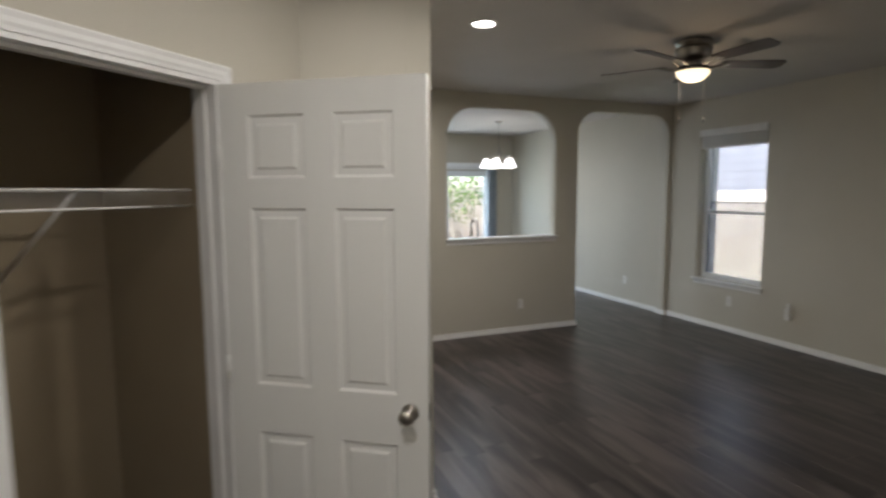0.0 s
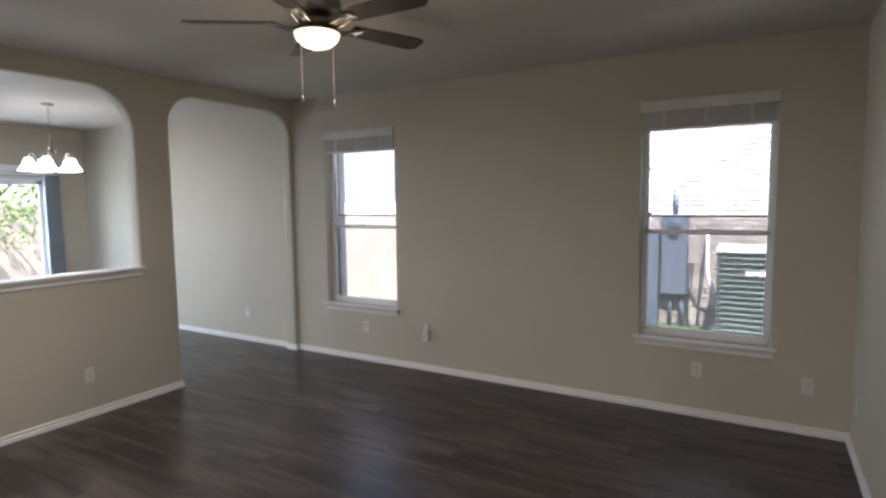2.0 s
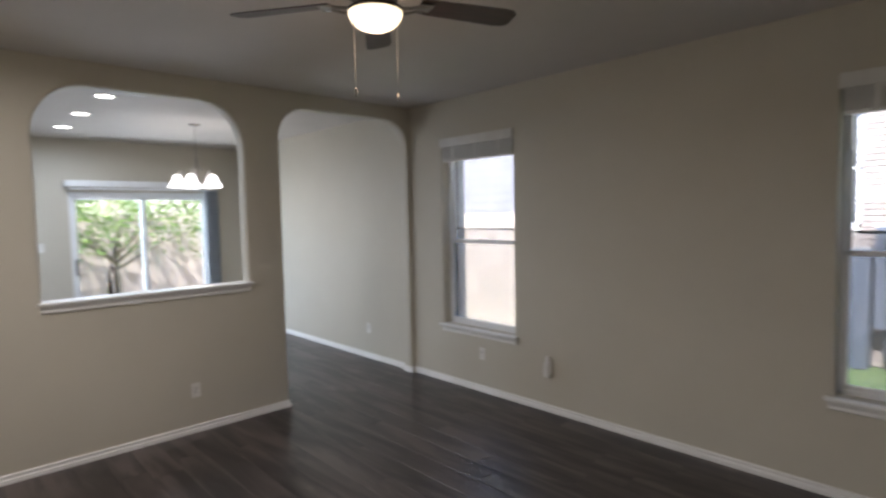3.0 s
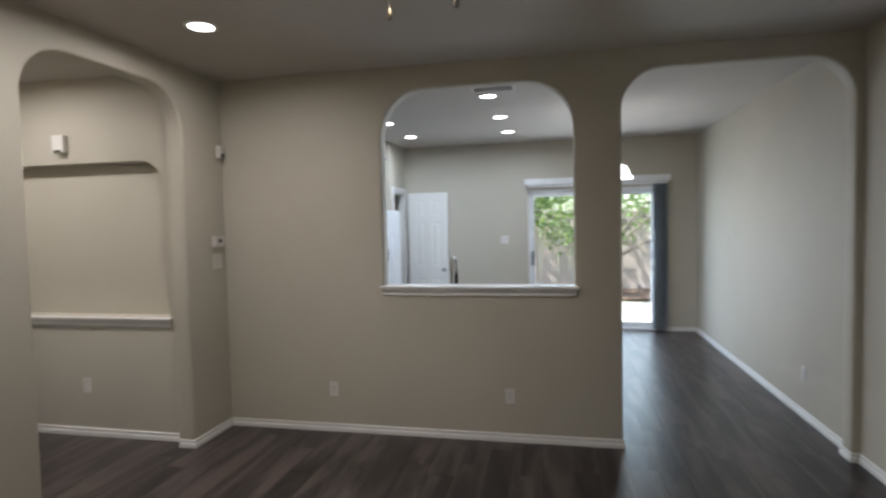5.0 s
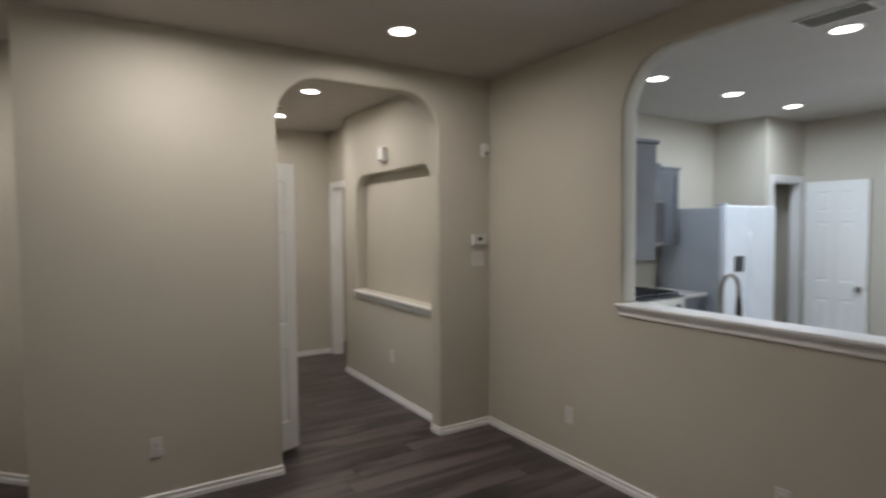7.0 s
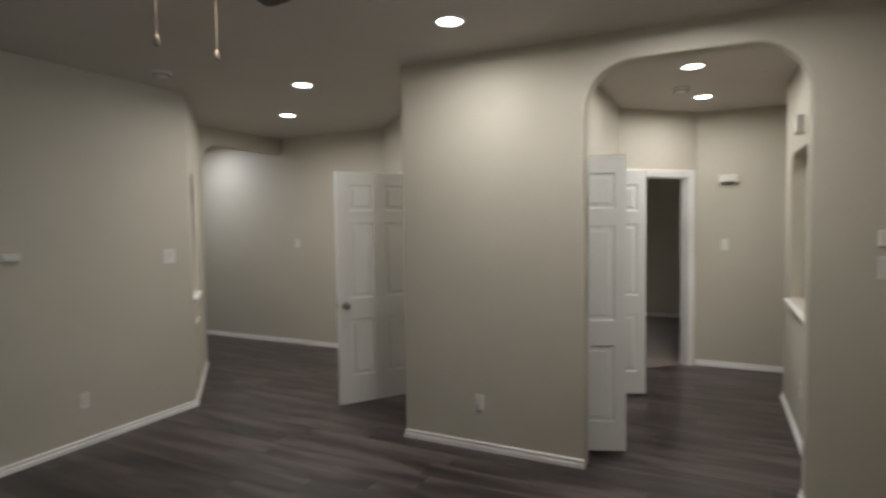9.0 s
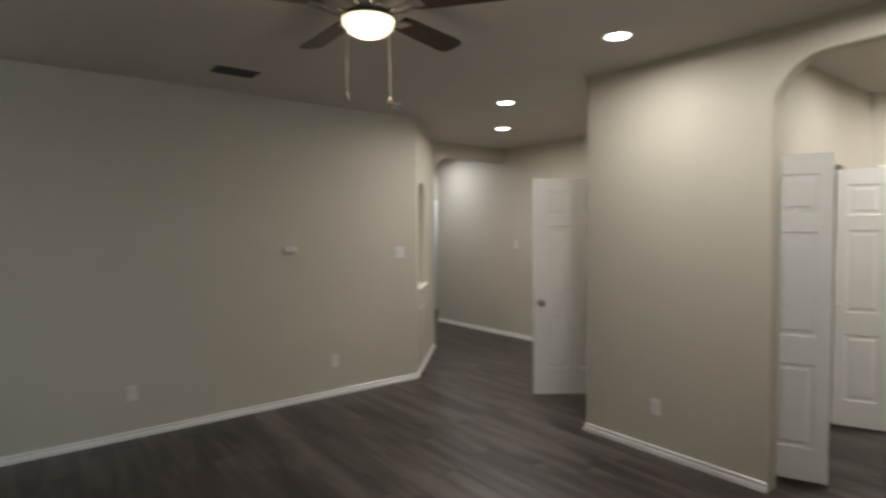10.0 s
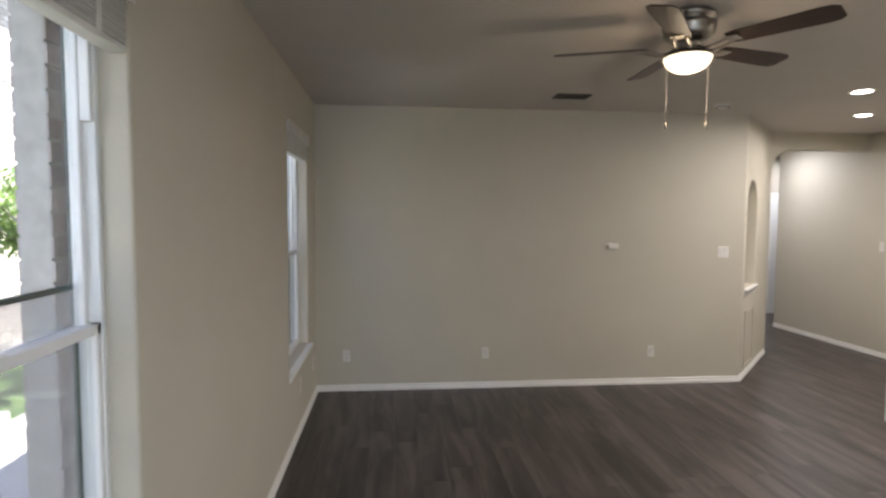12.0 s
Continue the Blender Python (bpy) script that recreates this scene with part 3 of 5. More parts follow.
def bifold(p, q, group):
    """Two narrow leaves folded flat together, standing out from the closet opening."""
    e = thing("bifold_door", plan_pose(p, q, 0.02), "white three-panel bifold closet door folded open", "bifold door", group)
    for k, (y, tilt) in enumerate(((0.0, 0.0), (0.045, 3.0))):
        bm = bmesh.new()
        add_panelled(bm, 0.36, 2.0, 0.033, [(0.075, 0.285)], [(0.20, 0.72), (0.89, 1.53), (1.645, 1.88)])
        finish("leaf", bm, M_DOOR, parent=e, m=pose(0, y, 0, 0, 0, tilt))
    bm = bmesh.new()
    add_lathe(bm, [(0.0, 0.0), (0.008, 0.0), (0.007, 0.012), (0.015, 0.018), (0.016, 0.026), (0.0, 0.03)], 14, m=Matrix.Translation((0.03, -0.0, 0.95)) @ Matrix.Rotation(radians(90), 4, 'X'))
    finish("knob", bm, M_DOOR, smooth=True, parent=e)


bifold((1.765, 4.62), (1.625, 4.965), "bifold closet doors")
bifold((0.40, 4.60), (0.262, 4.945), "bifold closet doors")


# sills and ledges
def ledge(name, x0, x1, y0, y1, z, label, m=None, horn=0.03):
    """A stool with rounded nose and a moulded apron below; front at y0."""
    e = thing(name, m or Matrix.Identity(4), label, "sill")
    bm = bmesh.new()
    add_box(bm, x0 - horn, y0 - 0.035, z - 0.022, x1 + horn, y0 + 0.001, z, 0.008, 3)
    add_box(bm, x0 + 0.001, y0 - 0.005, z - 0.022, x1 - 0.001, y1, z - 0.0005)
    finish("stool", bm, M_TRIM, parent=e)
    bm = bmesh.new()
    prof = [(0, 0), (0.010, 0.0), (0.014, 0.006), (0.012, 0.020), (0.016, 0.032), (0.024, 0.044), (0.024, 0.050), (0, 0.050)]
    sweep(bm, [(x0 - 0.012, y0, z - 0.072), (x1 + 0.012, y0, z - 0.072)], prof)
    finish("apron", bm, M_TRIM, parent=e)
    return e


ledge("pass_through_sill", 3.275, 4.66, YN, YN + 0.135, 1.122, "white painted pass-through sill with moulded apron")
ledge("niche_ledge", 0.18, 1.73, 6.03, 6.135, 0.925, "white painted ledge of an arched hall niche")
dm = Matrix.Translation((2.14, YS, 0)) @ Matrix.Rotation(math.atan2(0.30 - YS, 1.09 - 2.14), 4, 'Z')
ledge("niche_ledge", 0.14, 0.72, 0, 0.118, 0.94, "white painted ledge of a narrow entry niche", m=dm)
tagged(box("wall_niche_back", (0.05, 0.115, 0.85), (0.85, 0.16, 2.2), M_WALL, 0, m=dm), "greige painted back of an entry niche", "wall", kind="structure")


def access_panel():
    """A painted hatch in the wall under the entry niche."""
    e = thing("access_panel", dm, "greige painted access hatch in the wall below a niche", "access panel")
    bm = bmesh.new()
    for a, c, z0, z1 in ((0.20, 0.225, 0.10, 0.70), (0.635, 0.66, 0.10, 0.70), (0.225, 0.635, 0.10, 0.125), (0.225, 0.635, 0.675, 0.70)):
        add_box(bm, a, -0.012, z0, c, 0.0, z1, 0.003)
    finish("frame", bm, M_WALL, parent=e)
    box("hatch", (0.229, -0.006, 0.129), (0.631, 0.0, 0.671), M_WALL, 0.002, parent=e)


access_panel()


# ---------------------------------------------------------------- windows
def window(name, y0, y1, label):
    e = thing(name, pose(XE, 0, 0), label, "window")
    tagged(e, kind="structure")
    yc = (y0 + y1) / 2
    # frame set to the outside of the opening
    bm = bmesh.new()
    for a, c, z0, z1 in ((y0, y0 + 0.022, WZ0, WZ1), (y1 - 0.022, y1, WZ0, WZ1), (y0, y1, WZ0, WZ0 + 0.03), (y0, y1, WZ1 - 0.04, WZ1)):
        add_box(bm, 0.085, a, z0, 0.165, c, z1, 0.003)
    finish("frame", bm, M_VINYL, parent=e)
    # upper and lower sash
    for nm, xa, xb, z0, z1 in (("upper_sash", 0.118, 0.148, 1.362, WZ1 - 0.035), ("lower_sash", 0.088, 0.118, WZ0 + 0.026, 1.395)):
        bm = bmesh.new()
        for a, c, p, q in ((y0 + 0.018, y0 + 0.044, z0, z1), (y1 - 0.044, y1 - 0.018, z0, z1), (y0 + 0.018, y1 - 0.018, z0, z0 + 0.030), (y0 + 0.018, y1 - 0.018, z1 - 0.030, z1)):
            add_box(bm, xa, a, p, xb, c, q, 0.003)
        if nm == "lower_sash":
            add_box(bm, xa - 0.012, yc - 0.03, z1 - 0.004, xa + 0.02, yc + 0.03, z1 + 0.012, 0.004)
        finish(nm, bm, M_VINYL, parent=e)
        g = box("pane", (xa + 0.012, y0 + 0.040, z0 + 0.027), (xa + 0.017, y1 - 0.040, z1 - 0.027), M_GLASS, 0, parent=e)
        g.visible_shadow = False
    # screen with its bar, outside
    bm = bmesh.new()
    for a, c, p, q in ((y0 + 0.022, y0 + 0.036, WZ0 + 0.03, WZ1 - 0.04), (y1 - 0.036, y1 - 0.022, WZ0 + 0.03, WZ1 - 0.04), (y0 + 0.022, y1 - 0.022, 1.490, 1.506)):
        add_box(bm, 0.150, a, p, 0.160, c, q)
    finish("screen_frame", bm, M_ACGREY, parent=e)
    s = box("insect_screen", (0.154, y0 + 0.03, WZ0 + 0.03), (0.1545, y1 - 0.03, 1.492), M_SCREEN, 0, parent=e)
    s.visible_shadow = False
    # balance covers in the upper jambs
    bm = bmesh.new()
    for a in (y0 + 0.0225, y1 - 0.0425):
        add_box(bm, 0.088, a, 1.95, 0.116, a + 0.02, WZ1 - 0.04, 0.002)
    finish("jamb_cover", bm, M_VINYL, parent=e)
    # stool and apron
    bm = bmesh.new()
    add_box(bm, -0.04, y0 - 0.04, WZ0 - 0.022, 0.0, y1 + 0.04, WZ0, 0.008, 3)
    add_box(bm, -0.005, y0 + 0.001, WZ0 - 0.022, 0.09, y1 - 0.001, WZ0 - 0.0005)
    finish("sill", bm, M_TRIM, parent=e)
    bm = bmesh.new()
    prof = [(0, 0), (0.010, 0.0), (0.014, 0.006), (0.012, 0.020), (0.016, 0.032), (0.024, 0.044), (0.024, 0.050), (0, 0.050)]
    sweep(bm, [(0, y1 + 0.02, WZ0 - 0.072), (0, y0 - 0.02, WZ0 - 0.072)], prof)
    finish("apron", bm, M_TRIM, parent=e)
    return e


window("window_1", *WIN[0], "white vinyl double-hung window with a raised blind and painted sill")
window("window_2", *WIN[1], "white vinyl double-hung window over the side yard, blind raised")


def raised_blind(y0, y1):
    e = thing("window_blind", pose(XE, 0, 0), "white faux-wood blind drawn up under its valance", "blind", "window blinds")
    box("valance", (-0.018, y0 - 0.006, WZ1 - 0.075), (-0.006, y1 + 0.006, WZ1 + 0.008), M_BLIND, 0.003, parent=e)
    box("headrail", (-0.004, y0 + 0.006, WZ1 - 0.05), (0.055, y1 - 0.006, WZ1 - 0.004), M_BLIND, 0.002, parent=e)
    slat_me = None
    z = WZ1 - 0.075
    rng = random.Random(int(y0 * 100))
    for k in range(26):
        m = pose(0.026 + rng.uniform(-0.002, 0.002), (y0 + y1) / 2, z - 0.0046 * k, 0, rng.uniform(-1.5, 1.5), 0)
        if slat_me is None:
            ob = box("slat", (-0.025, -(y1 - y0) / 2 + 0.012, -0.0014), (0.025, (y1 - y0) / 2 - 0.012, 0.0014), M_BLIND, 0, parent=e, m=m)
            slat_me = ob.data
        else:
            ob = new("slat", slat_me)
            ob.parent = e
            ob.matrix_basis = m
    zb = z - 0.0046 * 26
    box("bottom_rail", (0.0, y0 + 0.012, zb - 0.018), (0.052, y1 - 0.012, zb), M_BLIND, 0.003, parent=e)
    for f in (0.18, 0.5, 0.82):
        y = y0 + f * (y1 - y0)
        box("ladder_tape", (-0.0025, y - 0.012, zb - 0.01), (-0.001, y + 0.012, WZ1 - 0.07), M_BLIND, 0, parent=e)


raised_blind(*WIN[0])
raised_blind(*WIN[1])


def sliding_door():
    e = thing("sliding_glass_door", pose(0, 10.63, 0), "white-framed sliding glass patio door, shut", "patio door")
    x0, x1, zt = 4.12, 5.92, 2.03
    bm = bmesh.new()
    for a, c, z0, z1 in ((x0, x0 + 0.04, 0, zt), (x1 - 0.04, x1, 0, zt), (x0, x1, zt - 0.045, zt), (x0, x1, -0.02, 0.03)):
        add_box(bm, a, 0.02, z0, c, 0.13, z1, 0.003)
    finish("frame", bm, M_VINYL, parent=e)
    xm = 5.02
    for nm, a, c, y in (("fixed_panel", xm - 0.03, x1 - 0.03, 0.085), ("sliding_panel", x0 + 0.03, xm + 0.03, 0.045)):
        bm = bmesh.new()
        for p, q, z0, z1 in ((a, a + 0.055, 0.03, zt - 0.04), (c - 0.055, c, 0.03, zt - 0.04), (a, c, 0.03, 0.10), (a, c, zt - 0.10, zt - 0.04)):
            add_box(bm, p, y, z0, q, y + 0.035, z1, 0.003)
        finish(nm, bm, M_VINYL, parent=e)
        g = box("pane", (a + 0.05, y + 0.014, 0.09), (c - 0.05, y + 0.02, zt - 0.09), M_GLASS, 0, parent=e)
        g.visible_shadow = False
    bm = bmesh.new()
    add_box(bm, x0 + 0.045, 0.012, 0.92, x0 + 0.075, 0.045, 1.14, 0.006, 2)
    tagged(finish("handle", bm, M_BLACK, parent=e), "black pull handle")


sliding_door()


def vertical_blinds():
    e = thing("vertical_blinds", pose(0, 10.63, 0), "grey vertical blinds stacked open under a white valance", "blinds")
    bm = bmesh.new()
    add_box(bm, 4.08, -0.13, 2.095, 6.06, -0.118, 2.18, 0.003)
    add_box(bm, 4.08, -0.118, 2.168, 6.06, 0.0, 2.18, 0.002)
    add_box(bm, 4.08, -0.118, 2.095, 4.092, 0.0, 2.18)
    add_box(bm, 6.048, -0.118, 2.095, 6.06, 0.0, 2.18)
    finish("valance", bm, M_VINYL, parent=e)
    box("track", (4.12, -0.085, 2.06), (6.03, -0.035, 2.09), M_VINYL, 0.002, parent=e)
    rng = random.Random(5)
    me = None
    for k in range(20):
        m = pose(5.845 + k * 0.0095, -0.06, 0.03, 0, 0, 74 + rng.uniform(-6, 6))
        if me is None:
            bm = bmesh.new()
            n = 6
            prof = [(-0.044 + 0.088 * i / n, 0.006 * math.sin(math.pi * i / n)) for i in range(n + 1)]
            pts = prof + [(x, y + 0.0012) for x, y in prof[::-1]]
            lo = [bm.verts.new((x, y, 0)) for x, y in pts]
            hi = [bm.verts.new((x, y, 2.03)) for x, y in pts]
            for i in range(len(pts)):
                bm.faces.new((lo[i], lo[(i + 1) % len(pts)], hi[(i + 1) % len(pts)], hi[i]))
            bm.faces.new(lo)
            bm.faces.new(hi)
            ob = finish("vane", bm, M_VBLIND, parent=e, m=m)
            me = ob.data
        else:
            ob = new("vane", me)
            ob.parent = e
            ob.matrix_basis = m


vertical_blinds()


# ---------------------------------------------------------------- ceiling fixtures
def can_light(x, y, watts, colour, group):
    e = thing("recessed_light", pose(x, y, H), "lit round recessed ceiling light with a white trim ring", "ceiling light", group)
    bm = bmesh.new()
    add_lathe(bm, [(0.070, -0.001), (0.072, -0.007), (0.084, -0.008), (0.093, -0.004), (0.094, 0.0)], 32)
    finish("trim_ring", bm, M_PLASTIC, smooth=True, parent=e)
    bm = bmesh.new()
    add_lathe(bm, [(0.0, -0.005), (0.03, -0.005), (0.0705, -0.003)], 28)
    tagged(finish("lens", bm, M_LENS, smooth=True, parent=e), "glowing frosted lens")
    disc_light("can_lamp", x, y, H - 0.012, 0.13, watts, colour)


LIV = "recessed lights in living room and entry"
for x, y in ((2.59, 5.314), (2.60, 4.13), (1.89, 2.464), (0.99, 1.498)):
    can_light(x, y, CAN_W * (1.25 if y < 3 else 1.0), WARM, LIV)
# the last two are unseen, added to brighten the far entry and the bathroom
for x, y in ((0.91, 5.325), (-0.26, 5.37), (0.42, -0.72), (-0.75, -1.75), (-0.6, 7.2)):
    can_light(x, y, CAN_W * (0.95 if y < 0 else 1.8 if y > 7 else 1.0), (0.97, 0.98, 1.0) if y < 0 else WARM, "recessed hall and entry lights")
for x in (2.66, 3.94):
    for y in (7.52, 8.55, 9.57):
        can_light(x, y, CAN_W * 0.98, (0.79, 0.91, 1.0), "recessed kitchen lights")


def ceiling_fan():
    cx, cy = 4.20, 3.955
    e = thing("ceiling_fan", pose(cx, cy, 0), "five-blade ceiling fan with nickel motor and lit glass bowl", "ceiling fan")
    bm = bmesh.new()
    add_lathe(bm, [(0.0, H), (0.118, H), (0.128, H - 0.010), (0.128, H - 0.030), (0.105, H - 0.038), (0.104, H - 0.048), (0.126, H - 0.056), (0.130, H - 0.070), (0.122, H - 0.084), (0.122, H - 0.108), (0.104, H - 0.128), (0.082, H - 0.140), (0.060, H - 0.150), (0.058, H - 0.185), (0.064, H - 0.190), (0.064, H - 0.205), (0.0, H - 0.206)], 36)
    finish("motor_housing", bm, M_NICKEL, smooth=True, parent=e)
    bm = bmesh.new()
    add_lathe(bm, [(0.062, H - 0.196), (0.118, H - 0.204), (0.122, H - 0.212), (0.118, H - 0.218), (0.05, H - 0.212)], 32)
    tagged(finish("light_fitter", bm, M_BRONZE, smooth=True, parent=e), "dark metal bowl fitter")
    bm = bmesh.new()
    add_lathe(bm, [(0.116, H - 0.216)] + [(0.116 * math.cos(a), H - 0.216 - 0.078 * math.sin(a)) for a in [radians(10 * k) for k in range(1, 9)]] + [(0.0, H - 0.2945)], 32)
    tagged(finish("glass_bowl", bm, M_BOWL, smooth=True, parent=e), "glowing frosted glass bowl")
    blade = None
    for k in range(5):
        ang = 52 + 72 * k
        m = pose(0, 0, H - 0.165, 0, 0, ang)
        bm = bmesh.new()
        # iron: a forked arm from the motor to the blade root
        for s in (-1, 1):
            add_tube(bm, [(0.055, 0.012 * s, -0.005), (0.10, 0.026 * s, -0.030), (0.15, 0.034 * s, -0.026), (0.20, 0.030 * s, -0.012), (0.235, 0.026 * s, -0.006)], 0.007, 8)
        add_box(bm, 0.19, -0.042, -0.010, 0.255, 0.042, -0.004, 0.002)
        finish("blade_iron", bm, M_NICKEL, parent=e, m=m)
        if blade is None:
            bm = bmesh.new()
            out = []
            root, tip = 0.20, 0.665
            out += [(root, -0.048), (root + 0.05, -0.056), (tip - 0.07, -0.069), (tip - 0.025, -0.064), (tip, -0.042), (tip, 0.042), (tip - 0.025, 0.064), (tip - 0.07, 0.069), (root + 0.05, 0.056), (root, 0.048)]
            lo = [bm.verts.new((x, y, -0.003)) for x, y in out]
            hi = [bm.verts.new((x, y, 0.003)) for x, y in out]
            n = len(out)
            bm.faces.new(lo[::-1])
            bm.faces.new(hi)
            for i in range(n):
                bm.faces.new((lo[i], lo[(i + 1) % n], hi[(i + 1) % n], hi[i]))
            ob = finish("blade", bm, M_BLADE, parent=e, m=m @ pose(0, 0, 0.0, -12, 0, 0))
            blade = ob.data
        else:
            ob = new("blade", blade)
            ob.parent = e
            ob.matrix_basis = m @ pose(0, 0, 0.0, -12, 0, 0)
    for s in (-1, 1):
        bm = bmesh.new()
        x, y = 0.098 * s, -0.020 * s
        for i in range(47):
            z = H - 0.222 - i * 0.007
            bmesh.ops.create_icosphere(bm, subdivisions=1, radius=0.0026, matrix=Matrix.Translation((x, y, z)))
        add_tube(bm, [(x, y, H - 0.22), (x, y, H - 0.545)], 0.0012, 5)
        add_lathe(bm, [(0.0, H - 0.540), (0.004, H - 0.542), (0.008, H - 0.560), (0.0085, H - 0.570), (0.005, H - 0.577), (0.0, H - 0.578)], 10, m=Matrix.Translation((x, y, 0)))
        tagged(finish("pull_chain", bm, M_NICKEL, parent=e), "thin beaded pull chain")
    d = bpy.data.lights.new("fan_lamp", 'POINT')
    d.energy = 0.75
    d.color = (1.0, 0.78, 0.52)
    d.shadow_soft_size = 0.09
    ob = new("fan_lamp", d)
    ob.location = (cx, cy, H - 0.42)


ceiling_fan()


def chandelier():
    cx, cy = 5.045, 8.58
    drop = 0.028
    top = H + drop
    e = thing("chandelier", pose(cx, cy, -drop), "five-light nickel chandelier with lit frosted bell shades", "chandelier")
    bm = bmesh.new()
    add_lathe(bm, [(0.0, top), (0.062, top), (0.060, top - 0.012), (0.03, top - 0.026), (0.008, top - 0.03), (0.0, top - 0.03)], 24)
    finish("canopy", bm, M_NICKEL, smooth=True, parent=e)
    bm = bmesh.new()
    z = top - 0.03
    k = 0
    while z > 2.36:
        pts = [(0.010 * math.cos(a), 0.0, 0.015 * math.sin(a)) for a in [2 * math.pi * i / 8 for i in range(9)]]
        mm = Matrix.Translation((0, 0, z - 0.015)) @ Matrix.Rotation(radians(90 * (k % 2)), 4, 'Z')
        add_tube(bm, [mm @ Vector(p) for p in pts], 0.0022, 5)
        z -= 0.024
        k += 1
    finish("chain", bm, M_NICKEL, parent=e)
    bm = bmesh.new()
    add_lathe(bm, [(0.0, 2.37), (0.010, 2.36), (0.012, 2.30), (0.026, 2.27), (0.030, 2.24), (0.014, 2.20), (0.014, 2.14), (0.028, 2.11), (0.030, 2.08), (0.010, 2.05), (0.0, 2.045)], 20)
    finish("stem", bm, M_NICKEL, smooth=True, parent=e)
    shade = None
    for k in range(5):
        m = pose(0, 0, 0, 0, 0, 18 + 72 * k)
        bm = bmesh.new()
        add_tube(bm, [(0.02, 0, 2.09), (0.06, 0, 2.06), (0.10, 0, 2.09), (0.13, 0, 2.17), (0.16, 0, 2.225), (0.19, 0, 2.21), (0.20, 0, 2.165)], 0.0065, 8)
        add_tube(bm, [(0.02, 0, 2.24), (0.05, 0, 2.26), (0.075, 0, 2.24), (0.07, 0, 2.215)], 0.004, 6)
        finish("arm", bm, M_NICKEL, parent=e, m=m)
        if shade is None:
            bm = bmesh.new()
            add_lathe(bm, [(0.024, 2.172), (0.036, 2.165), (0.046, 2.145), (0.058, 2.11), (0.074, 2.075), (0.098, 2.045), (0.102, 2.036), (0.099, 2.038), (0.071, 2.072), (0.049, 2.11), (0.043, 2.143), (0.034, 2.160), (0.0, 2.164)], 20, m=Matrix.Translation((0.20, 0, 0)))
            ob = finish("shade", bm, M_SHADE, smooth=True, parent=e, m=m)
            shade = ob.data
        else:
            ob = new("shade", shade)
            ob.parent = e
            ob.matrix_basis = m
    d = bpy.data.lights.new("chandelier_lamp", 'POINT')
    d.energy = 2.6
    d.color = (1.0, 0.88, 0.72)
    d.shadow_soft_size = 0.2
    ob = new("chandelier_lamp", d)
    ob.location = (cx, cy, 1.89)


chandelier()


def ceiling_vent(x, y, w, d, mat, label):
    e = thing("air_vent", pose(x, y, H), label, "air vent")
    bm = bmesh.new()
    for a in ((-w / 2, -d / 2, w / 2, -d / 2 + 0.018), (-w / 2, d / 2 - 0.018, w / 2, d / 2), (-w / 2, -d / 2, -w / 2 + 0.018, d / 2), (w / 2 - 0.018, -d / 2, w / 2, d / 2)):
        add_box(bm, a[0], a[1], -0.010, a[2], a[3], 0.0, 0.002)
    finish("grille_frame", bm, mat, parent=e)
    box("duct", (-w / 2 + 0.01, -d / 2 + 0.01, -0.003), (w / 2 - 0.01, d / 2 - 0.01, -0.001), M_DARKGAP, 0, parent=e)
    n = int((d - 0.036) / 0.014)
    me = None
    for k in range(n):
        m = pose(0, -d / 2 + 0.025 + k * 0.014, -0.008, 35, 0, 0)
        if me is None:
            ob = box("louvre", (-w / 2 + 0.018, -0.006, -0.0008), (w / 2 - 0.018, 0.006, 0.0008), mat, 0, parent=e, m=m)
            me = ob.data
        else:
            ob = new("louvre", me)
            ob.parent = e
            ob.matrix_basis = m


M_VENT = mixed("brown_vent_metal", (0.05, 0.045, 0.04), (0.08, 0.072, 0.065), 8, 0.6)
ceiling_vent(4.165, 2.015, 0.30, 0.17, M_VENT, "dark brown metal ceiling air vent")
ceiling_vent(4.02, 7.22, 0.36, 0.20, M_PLASTIC, "white metal kitchen ceiling air vent")


def smoke_detector(x, y, m=None):
    e = thing("smoke_detector", m or pose(x, y, H), "round white plastic smoke detector", "smoke detector", "smoke detectors")
    bm = bmesh.new()
    add_lathe(bm, [(0.0, -0.036), (0.030, -0.036), (0.048, -0.030), (0.058, -0.018), (0.060, -0.012), (0.066, -0.010), (0.066, 0.0)], 28)
    finish("body", bm, M_PLASTIC, smooth=True, parent=e)
    bm = bmesh.new()
    for k in range(16):
        add_box(bm, 0.052, -0.004, -0.030, 0.0575, 0.004, -0.020, m=Matrix.Rotation(2 * math.pi * k / 16, 4, 'Z'))
    finish("slots", bm, M_DARKGAP, parent=e)


smoke_detector(2.68, 1.82)
smoke_detector(0.20, 5.21)


# ---------------------------------------------------------------- wall devices
def on_wall(x, y, z, yaw):
    """Local x along the wall, local y out of it, local z up. yaw: the way out of the wall."""
    return pose(x, y, z, 0, 0, yaw - 90)


